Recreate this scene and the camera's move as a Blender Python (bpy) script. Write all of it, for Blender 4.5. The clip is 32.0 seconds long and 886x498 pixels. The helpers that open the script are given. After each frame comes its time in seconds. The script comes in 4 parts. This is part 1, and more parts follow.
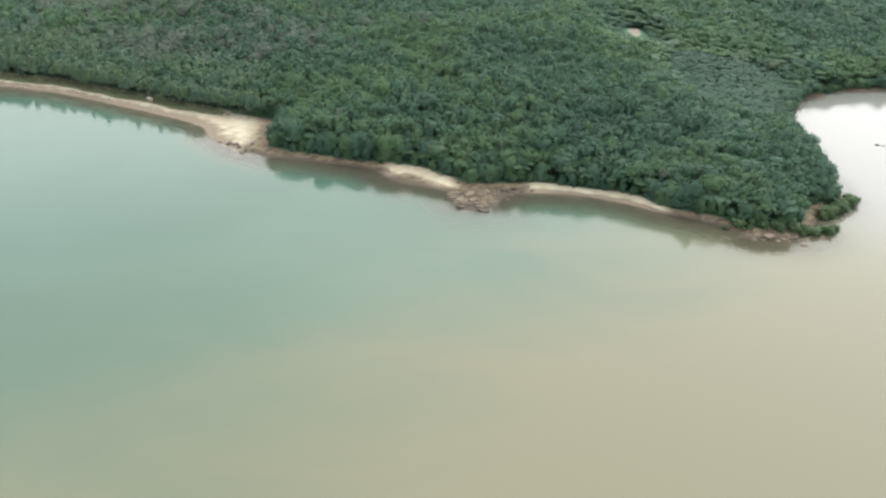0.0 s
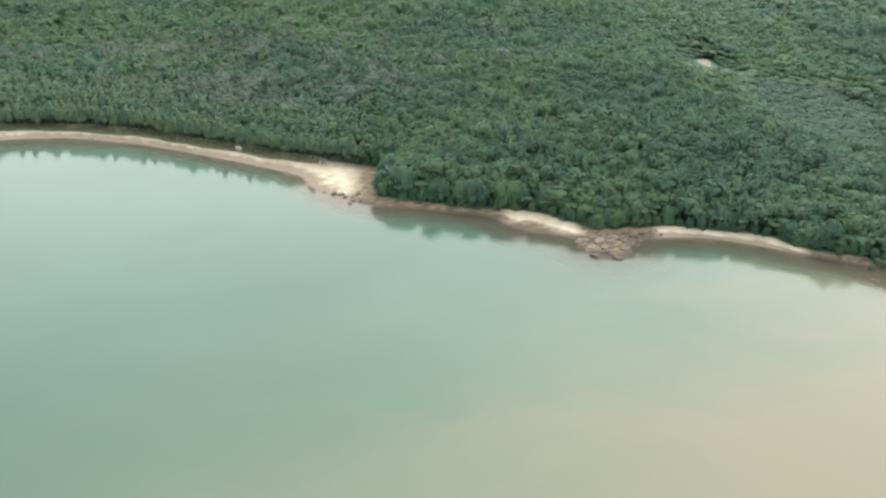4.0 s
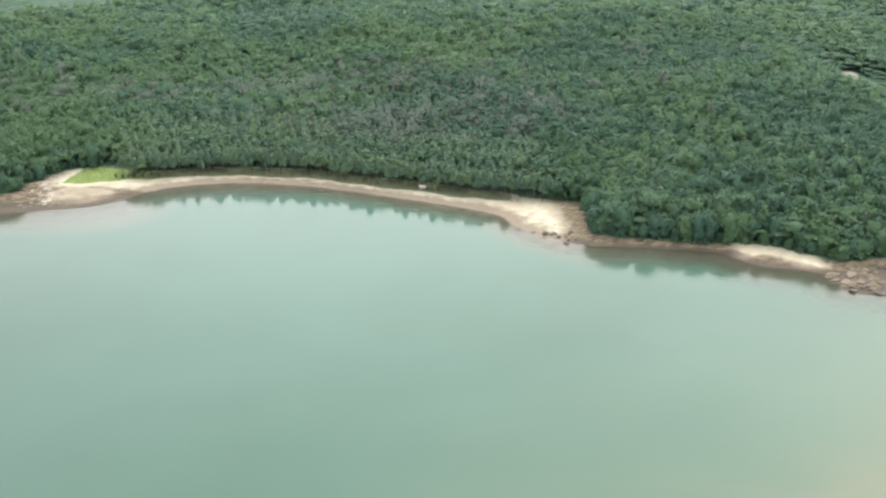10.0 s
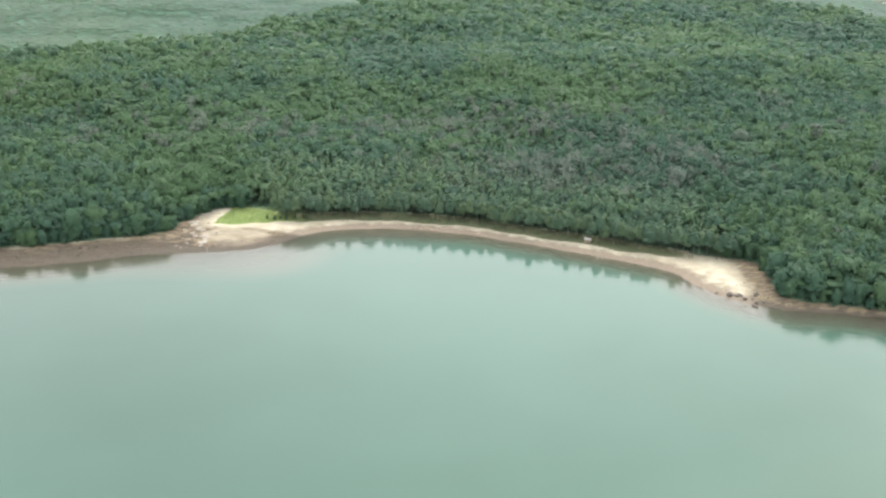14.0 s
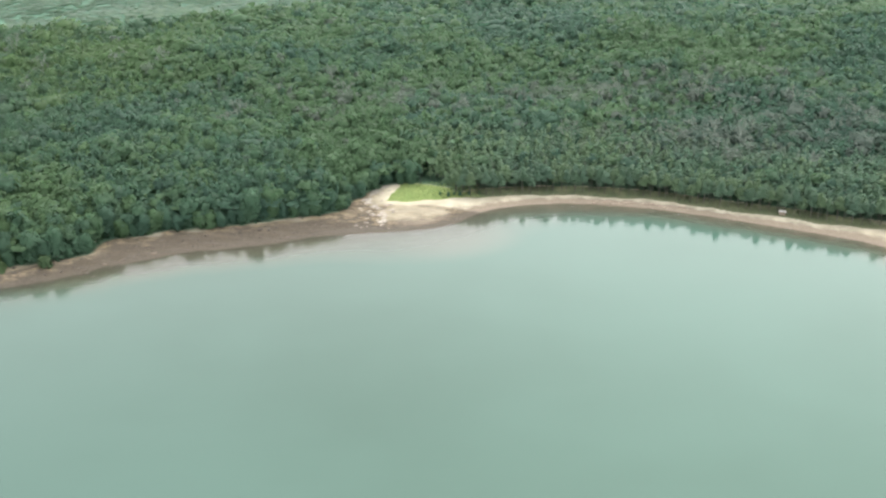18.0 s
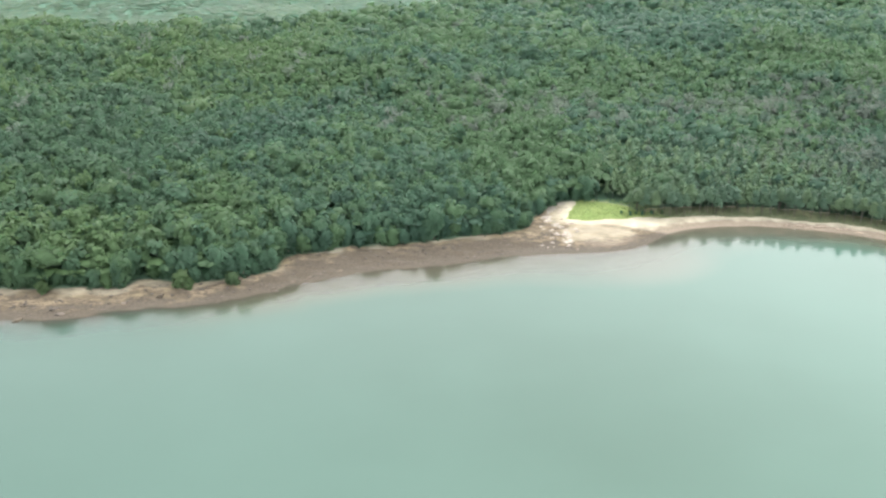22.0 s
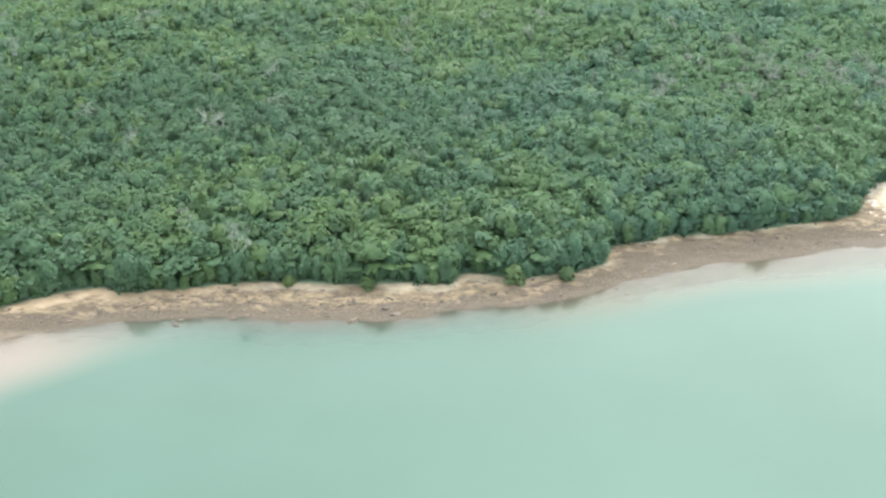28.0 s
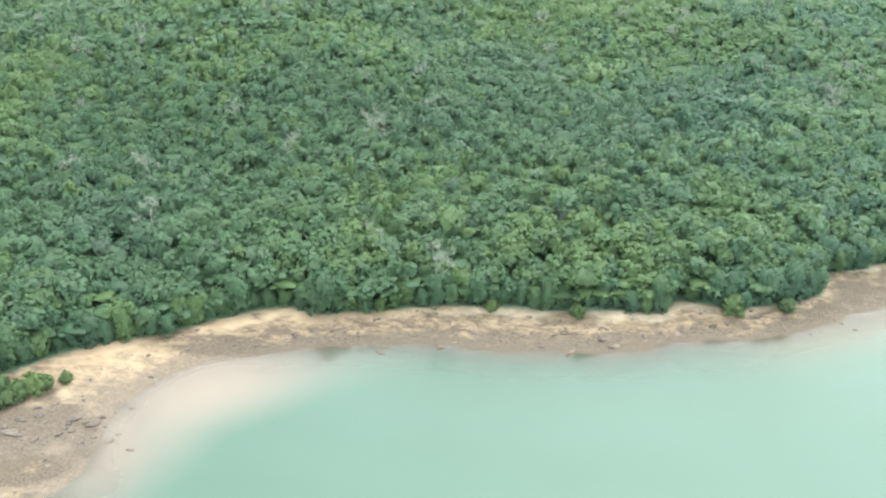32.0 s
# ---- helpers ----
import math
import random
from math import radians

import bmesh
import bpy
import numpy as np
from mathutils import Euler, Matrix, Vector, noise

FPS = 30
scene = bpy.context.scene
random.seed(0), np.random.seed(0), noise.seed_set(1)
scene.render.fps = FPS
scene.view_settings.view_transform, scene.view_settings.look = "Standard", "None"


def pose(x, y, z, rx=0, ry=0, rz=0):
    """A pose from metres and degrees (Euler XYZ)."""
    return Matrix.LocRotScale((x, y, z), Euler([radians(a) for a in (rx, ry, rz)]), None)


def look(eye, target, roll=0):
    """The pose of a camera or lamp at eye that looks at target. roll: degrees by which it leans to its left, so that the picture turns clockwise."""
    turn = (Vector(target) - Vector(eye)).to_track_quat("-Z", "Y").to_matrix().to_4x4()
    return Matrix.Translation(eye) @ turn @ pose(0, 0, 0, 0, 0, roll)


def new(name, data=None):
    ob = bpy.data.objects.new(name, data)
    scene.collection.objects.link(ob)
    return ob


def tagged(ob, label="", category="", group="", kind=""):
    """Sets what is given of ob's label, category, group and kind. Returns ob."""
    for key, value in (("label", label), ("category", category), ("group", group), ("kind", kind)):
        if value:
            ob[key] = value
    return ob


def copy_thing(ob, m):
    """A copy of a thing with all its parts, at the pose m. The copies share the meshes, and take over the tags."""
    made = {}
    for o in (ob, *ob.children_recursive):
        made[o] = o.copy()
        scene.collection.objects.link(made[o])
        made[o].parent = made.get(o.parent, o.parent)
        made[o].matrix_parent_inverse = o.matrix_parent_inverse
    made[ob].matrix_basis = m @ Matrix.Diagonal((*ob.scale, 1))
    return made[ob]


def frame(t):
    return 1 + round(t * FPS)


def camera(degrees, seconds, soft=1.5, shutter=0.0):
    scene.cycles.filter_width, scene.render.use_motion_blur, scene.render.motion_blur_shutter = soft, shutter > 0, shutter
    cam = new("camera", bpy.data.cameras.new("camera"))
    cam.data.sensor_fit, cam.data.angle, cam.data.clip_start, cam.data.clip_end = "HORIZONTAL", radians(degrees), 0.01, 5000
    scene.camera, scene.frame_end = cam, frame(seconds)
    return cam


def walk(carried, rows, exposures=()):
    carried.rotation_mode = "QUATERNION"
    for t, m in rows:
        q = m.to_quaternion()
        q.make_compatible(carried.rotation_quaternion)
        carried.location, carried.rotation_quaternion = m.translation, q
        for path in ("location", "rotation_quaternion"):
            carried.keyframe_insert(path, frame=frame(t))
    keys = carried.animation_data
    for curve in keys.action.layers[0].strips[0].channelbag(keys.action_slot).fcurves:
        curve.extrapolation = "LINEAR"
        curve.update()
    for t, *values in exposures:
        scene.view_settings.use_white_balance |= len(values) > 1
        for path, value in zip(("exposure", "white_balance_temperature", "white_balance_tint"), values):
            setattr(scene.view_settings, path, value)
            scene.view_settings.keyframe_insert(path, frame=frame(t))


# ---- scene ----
cam = camera(47.5, 32.0, soft=2.3)
METRES, EYE, TILT, LEAN, TURN = 550.0, 168.6, -26.88, -2.73, 0.0
ROWS = [
    (0.0, 0.0000, 0.0000, 0.0000, -0.01, -0.00, -0.03),
    (0.5, -0.0124, 0.0042, 0.0024, 0.47, 1.70, 0.80),
    (1.0, -0.0259, 0.0082, 0.0051, 0.19, 1.47, 1.31),
    (1.5, -0.0400, 0.0121, 0.0079, -0.08, 1.90, 1.18),
    (2.0, -0.0542, 0.0160, 0.0108, 1.00, 1.29, 0.51),
    (2.5, -0.0682, 0.0200, 0.0135, 0.45, 2.31, 1.04),
    (4.5, -0.1235, 0.0372, 0.0247, -1.52, 0.89, 1.64),
    (5.0, -0.1373, 0.0414, 0.0276, -1.28, 0.64, 1.12),
    (5.5, -0.1511, 0.0456, 0.0305, -0.71, 1.04, 0.95),
    (6.0, -0.1651, 0.0497, 0.0333, -0.47, 2.22, 2.42),
    (6.5, -0.1792, 0.0538, 0.0361, -0.60, 2.61, 2.96),
    (7.0, -0.1933, 0.0579, 0.0390, -0.39, 2.54, 3.65),
    (7.5, -0.2072, 0.0621, 0.0419, 0.52, 3.89, 3.65),
    (8.0, -0.2210, 0.0662, 0.0448, -0.21, 2.66, 4.42),
    (8.5, -0.2347, 0.0703, 0.0476, -0.01, 2.14, 3.56),
    (9.0, -0.2484, 0.0743, 0.0502, -1.24, 2.59, 2.82),
    (9.5, -0.2622, 0.0784, 0.0524, -1.86, 2.95, 2.85),
    (10.0, -0.2762, 0.0824, 0.0545, -1.68, 1.98, 3.98),
    (10.5, -0.2905, 0.0864, 0.0567, -1.74, 2.36, 4.70),
    (11.0, -0.3049, 0.0903, 0.0592, -1.69, 2.43, 1.76),
    (11.5, -0.3194, 0.0942, 0.0623, -1.38, 2.84, 1.66),
    (12.0, -0.3338, 0.0980, 0.0658, -0.82, 2.41, 1.87),
    (12.5, -0.3481, 0.1018, 0.0696, -0.52, 2.88, 1.63),
    (13.0, -0.3622, 0.1053, 0.0732, -0.20, 4.07, 0.78),
    (13.5, -0.3762, 0.1089, 0.0763, -0.78, 3.59, 1.24),
    (14.0, -0.3903, 0.1124, 0.0790, -0.76, 3.78, 2.03),
    (14.5, -0.4045, 0.1159, 0.0814, -0.88, 4.10, 2.60),
    (16.5, -0.4628, 0.1302, 0.0905, -0.68, 1.45, 4.00),
    (17.0, -0.4774, 0.1338, 0.0934, -0.42, 2.22, 3.04),
    (17.5, -0.4919, 0.1374, 0.0964, 0.68, 1.68, 2.49),
    (18.0, -0.5065, 0.1410, 0.0995, 1.13, 1.52, 2.84),
    (18.5, -0.5210, 0.1447, 0.1023, 0.77, 1.48, 3.88),
    (19.0, -0.5357, 0.1484, 0.1048, 0.95, 1.43, 4.49),
    (19.5, -0.5504, 0.1520, 0.1072, 0.91, 1.40, 3.77),
    (20.0, -0.5653, 0.1556, 0.1099, 1.15, 1.45, 2.94),
    (20.5, -0.5801, 0.1591, 0.1130, 1.29, 1.08, 3.82),
    (21.0, -0.5950, 0.1627, 0.1165, 1.45, 1.42, 2.29),
    (21.5, -0.6099, 0.1662, 0.1203, 1.88, 1.37, 2.18),
    (22.0, -0.6247, 0.1698, 0.1241, 2.47, 1.22, 1.42),
    (22.5, -0.6398, 0.1734, 0.1276, 2.63, 1.05, 1.62),
    (23.0, -0.6551, 0.1771, 0.1305, 2.65, 2.41, 3.52),
    (23.5, -0.6708, 0.1808, 0.1329, 2.43, 2.62, 2.37),
    (24.0, -0.6866, 0.1844, 0.1351, 3.10, 2.16, 2.08),
    (24.5, -0.7022, 0.1880, 0.1375, 3.94, 1.72, 0.84),
    (25.0, -0.7175, 0.1916, 0.1404, 4.88, 0.87, 0.98),
    (25.5, -0.7326, 0.1952, 0.1437, 5.03, 0.90, 0.77),
    (27.5, -0.7949, 0.2100, 0.1598, 4.28, -2.73, 3.08),
    (28.0, -0.8107, 0.2139, 0.1628, 5.10, -2.29, 1.11),
    (28.5, -0.8266, 0.2179, 0.1656, 5.27, -2.51, -0.07),
    (29.0, -0.8425, 0.2219, 0.1686, 5.76, -2.29, -1.78),
    (29.5, -0.8588, 0.2259, 0.1722, 5.22, -2.98, -2.84),
    (30.0, -0.8754, 0.2299, 0.1760, 4.29, -2.98, -2.12),
    (30.5, -0.8921, 0.2340, 0.1796, 3.90, -3.58, -0.81),
    (31.0, -0.9087, 0.2381, 0.1830, 4.55, -3.19, -1.47),
    (31.5, -0.9253, 0.2423, 0.1859, 4.62, -3.53, 0.03),
    (32.0, -0.9420, 0.2465, 0.1885, 4.37, -3.67, -0.50),
]
EXPOSURES = [(0.0, 1.39, 6500, 9), (2.5, 1.49, 6500, 10), (6.0, 1.61, 6500, 10), (13.0, 1.66, 6470, 10), (17.0, 1.67, 6460, 10), (20.0, 1.76, 6450, 10), (22.5, 1.98, 6400, 10),
             (25.0, 2.27, 6330, 9), (28.0, 2.27, 6350, 8), (32.0, 2.47, 6400, 7)]
walk(cam, [(t, pose(0, 0, EYE, TILT, LEAN, TURN) @ pose(METRES * x, METRES * y, METRES * z, 90 + pitch, roll, yaw)) for t, x, y, z, yaw, pitch, roll in ROWS], EXPOSURES)

# ---- world and sun: a bright, hazy overcast ----
SUN_ELEVATION, SUN_TURN = 64.0, 20.0
world = bpy.data.worlds.new("world")
scene.world = world
world.use_nodes = True
wn, wl = world.node_tree.nodes, world.node_tree.links
wn.clear()
sky = wn.new("ShaderNodeTexSky")
sky.sky_type, sky.sun_disc = "NISHITA", False
sky.sun_elevation, sky.sun_rotation = radians(SUN_ELEVATION), radians(SUN_TURN)
sky.air_density, sky.dust_density, sky.ozone_density = 1.0, 6.0, 1.0
# an even deck of thin cloud in front of the sky
pale = wn.new("ShaderNodeMix")
pale.data_type = "RGBA"
pale.inputs[0].default_value = 0.8
back = wn.new("ShaderNodeBackground")
back.inputs["Strength"].default_value = 0.15
wout = wn.new("ShaderNodeOutputWorld")
# the haze is brighter low down on the sun's side
ways = wn.new("ShaderNodeTexCoord")
toward = wn.new("ShaderNodeVectorMath")
toward.operation = "DOT_PRODUCT"
toward.inputs[1].default_value = (0.70, 0.71, 0.0)
glow = wn.new("ShaderNodeMapRange")
for i, v in enumerate((0.1, 1.0, 0.93, 1.5)):
    glow.inputs[1 + i].default_value = v
deck = wn.new("ShaderNodeVectorMath")
deck.operation = "SCALE"
deck.inputs[0].default_value = (6.6, 6.5, 6.4)
rise = wn.new("ShaderNodeSeparateXYZ")
low_haze = wn.new("ShaderNodeMapRange")
for i, v in enumerate((0.22, 0.6, 1.42, 1.0)):
    low_haze.inputs[1 + i].default_value = v
both = wn.new("ShaderNodeMath")
both.operation = "MULTIPLY"
wl.new(ways.outputs["Generated"], toward.inputs[0])
wl.new(ways.outputs["Generated"], rise.inputs[0])
wl.new(rise.outputs[2], low_haze.inputs[0])
wl.new(toward.outputs["Value"], glow.inputs[0])
wl.new(glow.outputs[0], both.inputs[0])
wl.new(low_haze.outputs[0], both.inputs[1])
wl.new(both.outputs[0], deck.inputs["Scale"])
wl.new(deck.outputs[0], pale.inputs[7])
wl.new(sky.outputs[0], pale.inputs[6])
wl.new(pale.outputs[2], back.inputs["Color"])
wl.new(back.outputs[0], wout.inputs["Surface"])
sun = new("sun", bpy.data.lights.new("sun", "SUN"))
sun.data.energy, sun.data.angle, sun.data.color = 0.6, radians(20), (1.0, 0.96, 0.9)
a, e = radians(SUN_TURN), radians(SUN_ELEVATION)
sun.matrix_world = look((math.sin(a) * math.cos(e) * 900, math.cos(a) * math.cos(e) * 900, math.sin(e) * 900), (0, 0, 0))

# ---- materials ----
def material(name):
    m = bpy.data.materials.new(name)
    m.use_nodes = True
    m.node_tree.nodes.clear()
    return m, m.node_tree.nodes, m.node_tree.links


def feed(links, socket, value):
    if isinstance(value, bpy.types.NodeSocket):
        links.new(value, socket)
    elif isinstance(value, (tuple, list)) and len(value) == 3 and socket.type == "RGBA":
        socket.default_value = (*value, 1)
    else:
        socket.default_value = value


def blend(nodes, links, fac, a, b, how="MIX"):
    n = nodes.new("ShaderNodeMix")
    n.data_type, n.blend_type = "RGBA", how
    feed(links, n.inputs[0], fac)
    feed(links, n.inputs[6], a)
    feed(links, n.inputs[7], b)
    return n.outputs[2]


def calc(nodes, links, op, a, b=0.0, c=0.0):
    n = nodes.new("ShaderNodeMath")
    n.operation = op
    for socket, v in zip(n.inputs, (a, b, c)):
        feed(links, socket, v)
    return n.outputs[0]


def ramp(nodes, links, value, lo, hi, a=0.0, b=1.0):
    n = nodes.new("ShaderNodeMapRange")
    n.interpolation_type = "SMOOTHSTEP"
    feed(links, n.inputs[0], value)
    for i, v in enumerate((lo, hi, a, b)):
        n.inputs[1 + i].default_value = v
    return n.outputs[0]


def grain(nodes, links, scale, detail=4.0, stretch=None, distortion=0.0):
    geo = nodes.new("ShaderNodeNewGeometry")
    n = nodes.new("ShaderNodeTexNoise")
    n.inputs["Scale"].default_value, n.inputs["Detail"].default_value = scale, detail
    n.inputs["Distortion"].default_value = distortion
    place = geo.outputs["Position"]
    if stretch:
        mp = nodes.new("ShaderNodeMapping")
        mp.inputs["Rotation"].default_value = (0, 0, radians(stretch[3]))
        mp.inputs["Scale"].default_value = stretch[:3]
        links.new(place, mp.inputs[0])
        place = mp.outputs[0]
    links.new(place, n.inputs["Vector"])
    return n.outputs["Fac"]


def attribute(nodes, name):
    n = nodes.new("ShaderNodeAttribute")
    n.attribute_name = name
    return n.outputs["Fac"]


def finish(nodes, links, colour, rough=0.7, bump=None, strength=0.4, distance=0.1, metal=0.0):
    p = nodes.new("ShaderNodeBsdfPrincipled")
    feed(links, p.inputs["Base Color"], colour)
    feed(links, p.inputs["Roughness"], rough)
    p.inputs["Metallic"].default_value = metal
    if bump is not None:
        b = nodes.new("ShaderNodeBump")
        b.inputs["Strength"].default_value, b.inputs["Distance"].default_value = strength, distance
        links.new(bump, b.inputs["Height"])
        links.new(b.outputs[0], p.inputs["Normal"])
    out = nodes.new("ShaderNodeOutputMaterial")
    links.new(p.outputs[0], out.inputs["Surface"])
    return p


def foliage(name, dark, mid, light, per_tree):
    """Leaves: a tone for each tree, a finer one for each spray of leaves, and a little light through them."""
    m, n, l = material(name)
    geo = n.new("ShaderNodeNewGeometry")
    if per_tree == "mesh":
        tone = attribute(n, "tone")
    else:
        tone = ramp(n, l, n.new("ShaderNodeObjectInfo").outputs["Random"], 0, 1, 0.2, 0.95)
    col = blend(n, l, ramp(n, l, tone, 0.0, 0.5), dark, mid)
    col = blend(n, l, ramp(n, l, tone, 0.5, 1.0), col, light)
    leaf = ramp(n, l, geo.outputs["Random Per Island"], 0.0, 1.0, 0.92, 1.09)
    comb = n.new("ShaderNodeCombineColor")
    for i in range(3):
        l.new(leaf, comb.inputs[i])
    col = blend(n, l, 1.0, col, comb.outputs[0], "MULTIPLY")
    patch = ramp(n, l, grain(n, l, 0.02, 3.0), 0.35, 0.7)
    col = blend(n, l, calc(n, l, "MULTIPLY", patch, 0.35), col, blend(n, l, 0.5, col, light))
    # fresher green stands along the western shore
    pos = n.new("ShaderNodeSeparateXYZ")
    l.new(geo.outputs["Position"], pos.inputs[0])
    fresh = ramp(n, l, calc(n, l, "ADD", pos.outputs[0], calc(n, l, "MULTIPLY", grain(n, l, 0.012, 2.0), 120.0)), -460.0, -300.0, 1.0, 0.0)
    col = blend(n, l, fresh, col, blend(n, l, 1.0, col, (1.06, 1.0, 0.86), "MULTIPLY"))
    if per_tree == "mesh":
        dry = attribute(n, "dry")
        col = blend(n, l, dry, col, blend(n, l, leaf, (0.076, 0.106, 0.090), (0.104, 0.128, 0.110)))
    p = finish(n, l, col, 0.5)
    p.inputs["Specular IOR Level"].default_value = 0.15
    t = n.new("ShaderNodeBsdfTranslucent")
    l.new(col, t.inputs["Color"])
    mix = n.new("ShaderNodeMixShader")
    mix.inputs[0].default_value = 0.55
    l.new(p.outputs[0], mix.inputs[1])
    l.new(t.outputs[0], mix.inputs[2])
    l.new(mix.outputs[0], n["Material Output"].inputs["Surface"])
    return m


BROAD = ((0.049, 0.103, 0.075), (0.057, 0.119, 0.079), (0.078, 0.144, 0.072))
FINE = ((0.082, 0.146, 0.104), (0.098, 0.166, 0.108), (0.120, 0.186, 0.104))
MAT_WOODS = foliage("forest_leaves", *BROAD, "mesh")
MAT_BROAD = foliage("broadleaf_leaves", *BROAD, "object")
MAT_FINE_WOODS = foliage("casuarina_wood_leaves", *FINE, "mesh")
MAT_FINE = foliage("casuarina_leaves", *FINE, "object")
MAT_SCRUB = foliage("scrub_leaves", (0.050, 0.110, 0.076), (0.058, 0.123, 0.082), (0.070, 0.138, 0.084), "mesh")
MAT_SHRUB = foliage("shrub_leaves", (0.060, 0.108, 0.058), (0.074, 0.128, 0.064), (0.094, 0.150, 0.07), "object")


def plain(name, a, b, scale, rough=0.8, stretch=None, bump=0.4, distance=0.1):
    m, n, l = material(name)
    g = grain(n, l, scale, 6.0, stretch)
    col = blend(n, l, ramp(n, l, g, 0.3, 0.7), a, b)
    finish(n, l, col, rough, g, bump, distance)
    return m


MAT_BARK = plain("bark", (0.10, 0.085, 0.065), (0.22, 0.19, 0.155), 1.5, 0.9, (4, 4, 0.6, 0))
MAT_DARK_BARK = plain("casuarina_bark", (0.045, 0.042, 0.034), (0.075, 0.07, 0.058), 1.5, 0.9, (4, 4, 0.6, 0))
MAT_PALE_BARK = plain("pale_dead_wood", (0.098, 0.126, 0.104), (0.165, 0.192, 0.162), 1.2, 0.85, (4, 4, 0.6, 0))
MAT_DRIFT = plain("driftwood", (0.16, 0.12, 0.09), (0.34, 0.28, 0.22), 2.0, 0.85)
MAT_ROOF = plain("pale_roof_sheet", (0.28, 0.27, 0.25), (0.38, 0.37, 0.35), 0.8, 0.6)
MAT_HUT = plain("weathered_planks", (0.20, 0.16, 0.12), (0.32, 0.27, 0.21), 2.0, 0.85, (6, 6, 0.5, 0))
# beach-top tufts, with the shade of the trees put into their colour
MAT_SHADED_GRASS = plain("dune_grass", (0.062, 0.088, 0.044), (0.105, 0.122, 0.064), 0.5, 0.8)
MAT_GRASS = plain("meadow_grass", (0.125, 0.18, 0.058), (0.165, 0.215, 0.075), 0.4, 0.75)


def rock_material(name, a, b, c):
    m, n, l = material(name)
    big, fine = grain(n, l, 0.25, 3.0), grain(n, l, 1.8, 7.0)
    col = blend(n, l, ramp(n, l, fine, 0.3, 0.7), a, b)
    col = blend(n, l, ramp(n, l, big, 0.45, 0.65), col, c)
    tone = ramp(n, l, n.new("ShaderNodeObjectInfo").outputs["Random"], 0, 1, 0.75, 1.25)
    comb = n.new("ShaderNodeCombineColor")
    for i in range(3):
        l.new(tone, comb.inputs[i])
    col = blend(n, l, 1.0, col, comb.outputs[0], "MULTIPLY")
    finish(n, l, col, 0.8, fine, 0.8, 0.25)
    return m


MAT_ROCK = rock_material("brown_rock", (0.036, 0.031, 0.025), (0.068, 0.057, 0.045), (0.088, 0.073, 0.056))
MAT_LEDGE = rock_material("ochre_ledge", (0.045, 0.037, 0.027), (0.096, 0.078, 0.053), (0.080, 0.065, 0.046))
MAT_TAN_ROCK = rock_material("tan_rock", (0.066, 0.054, 0.039), (0.135, 0.112, 0.079), (0.105, 0.086, 0.062))
MAT_PALE_ROCK = rock_material("pale_stone", (0.17, 0.145, 0.115), (0.27, 0.245, 0.21), (0.22, 0.185, 0.15))


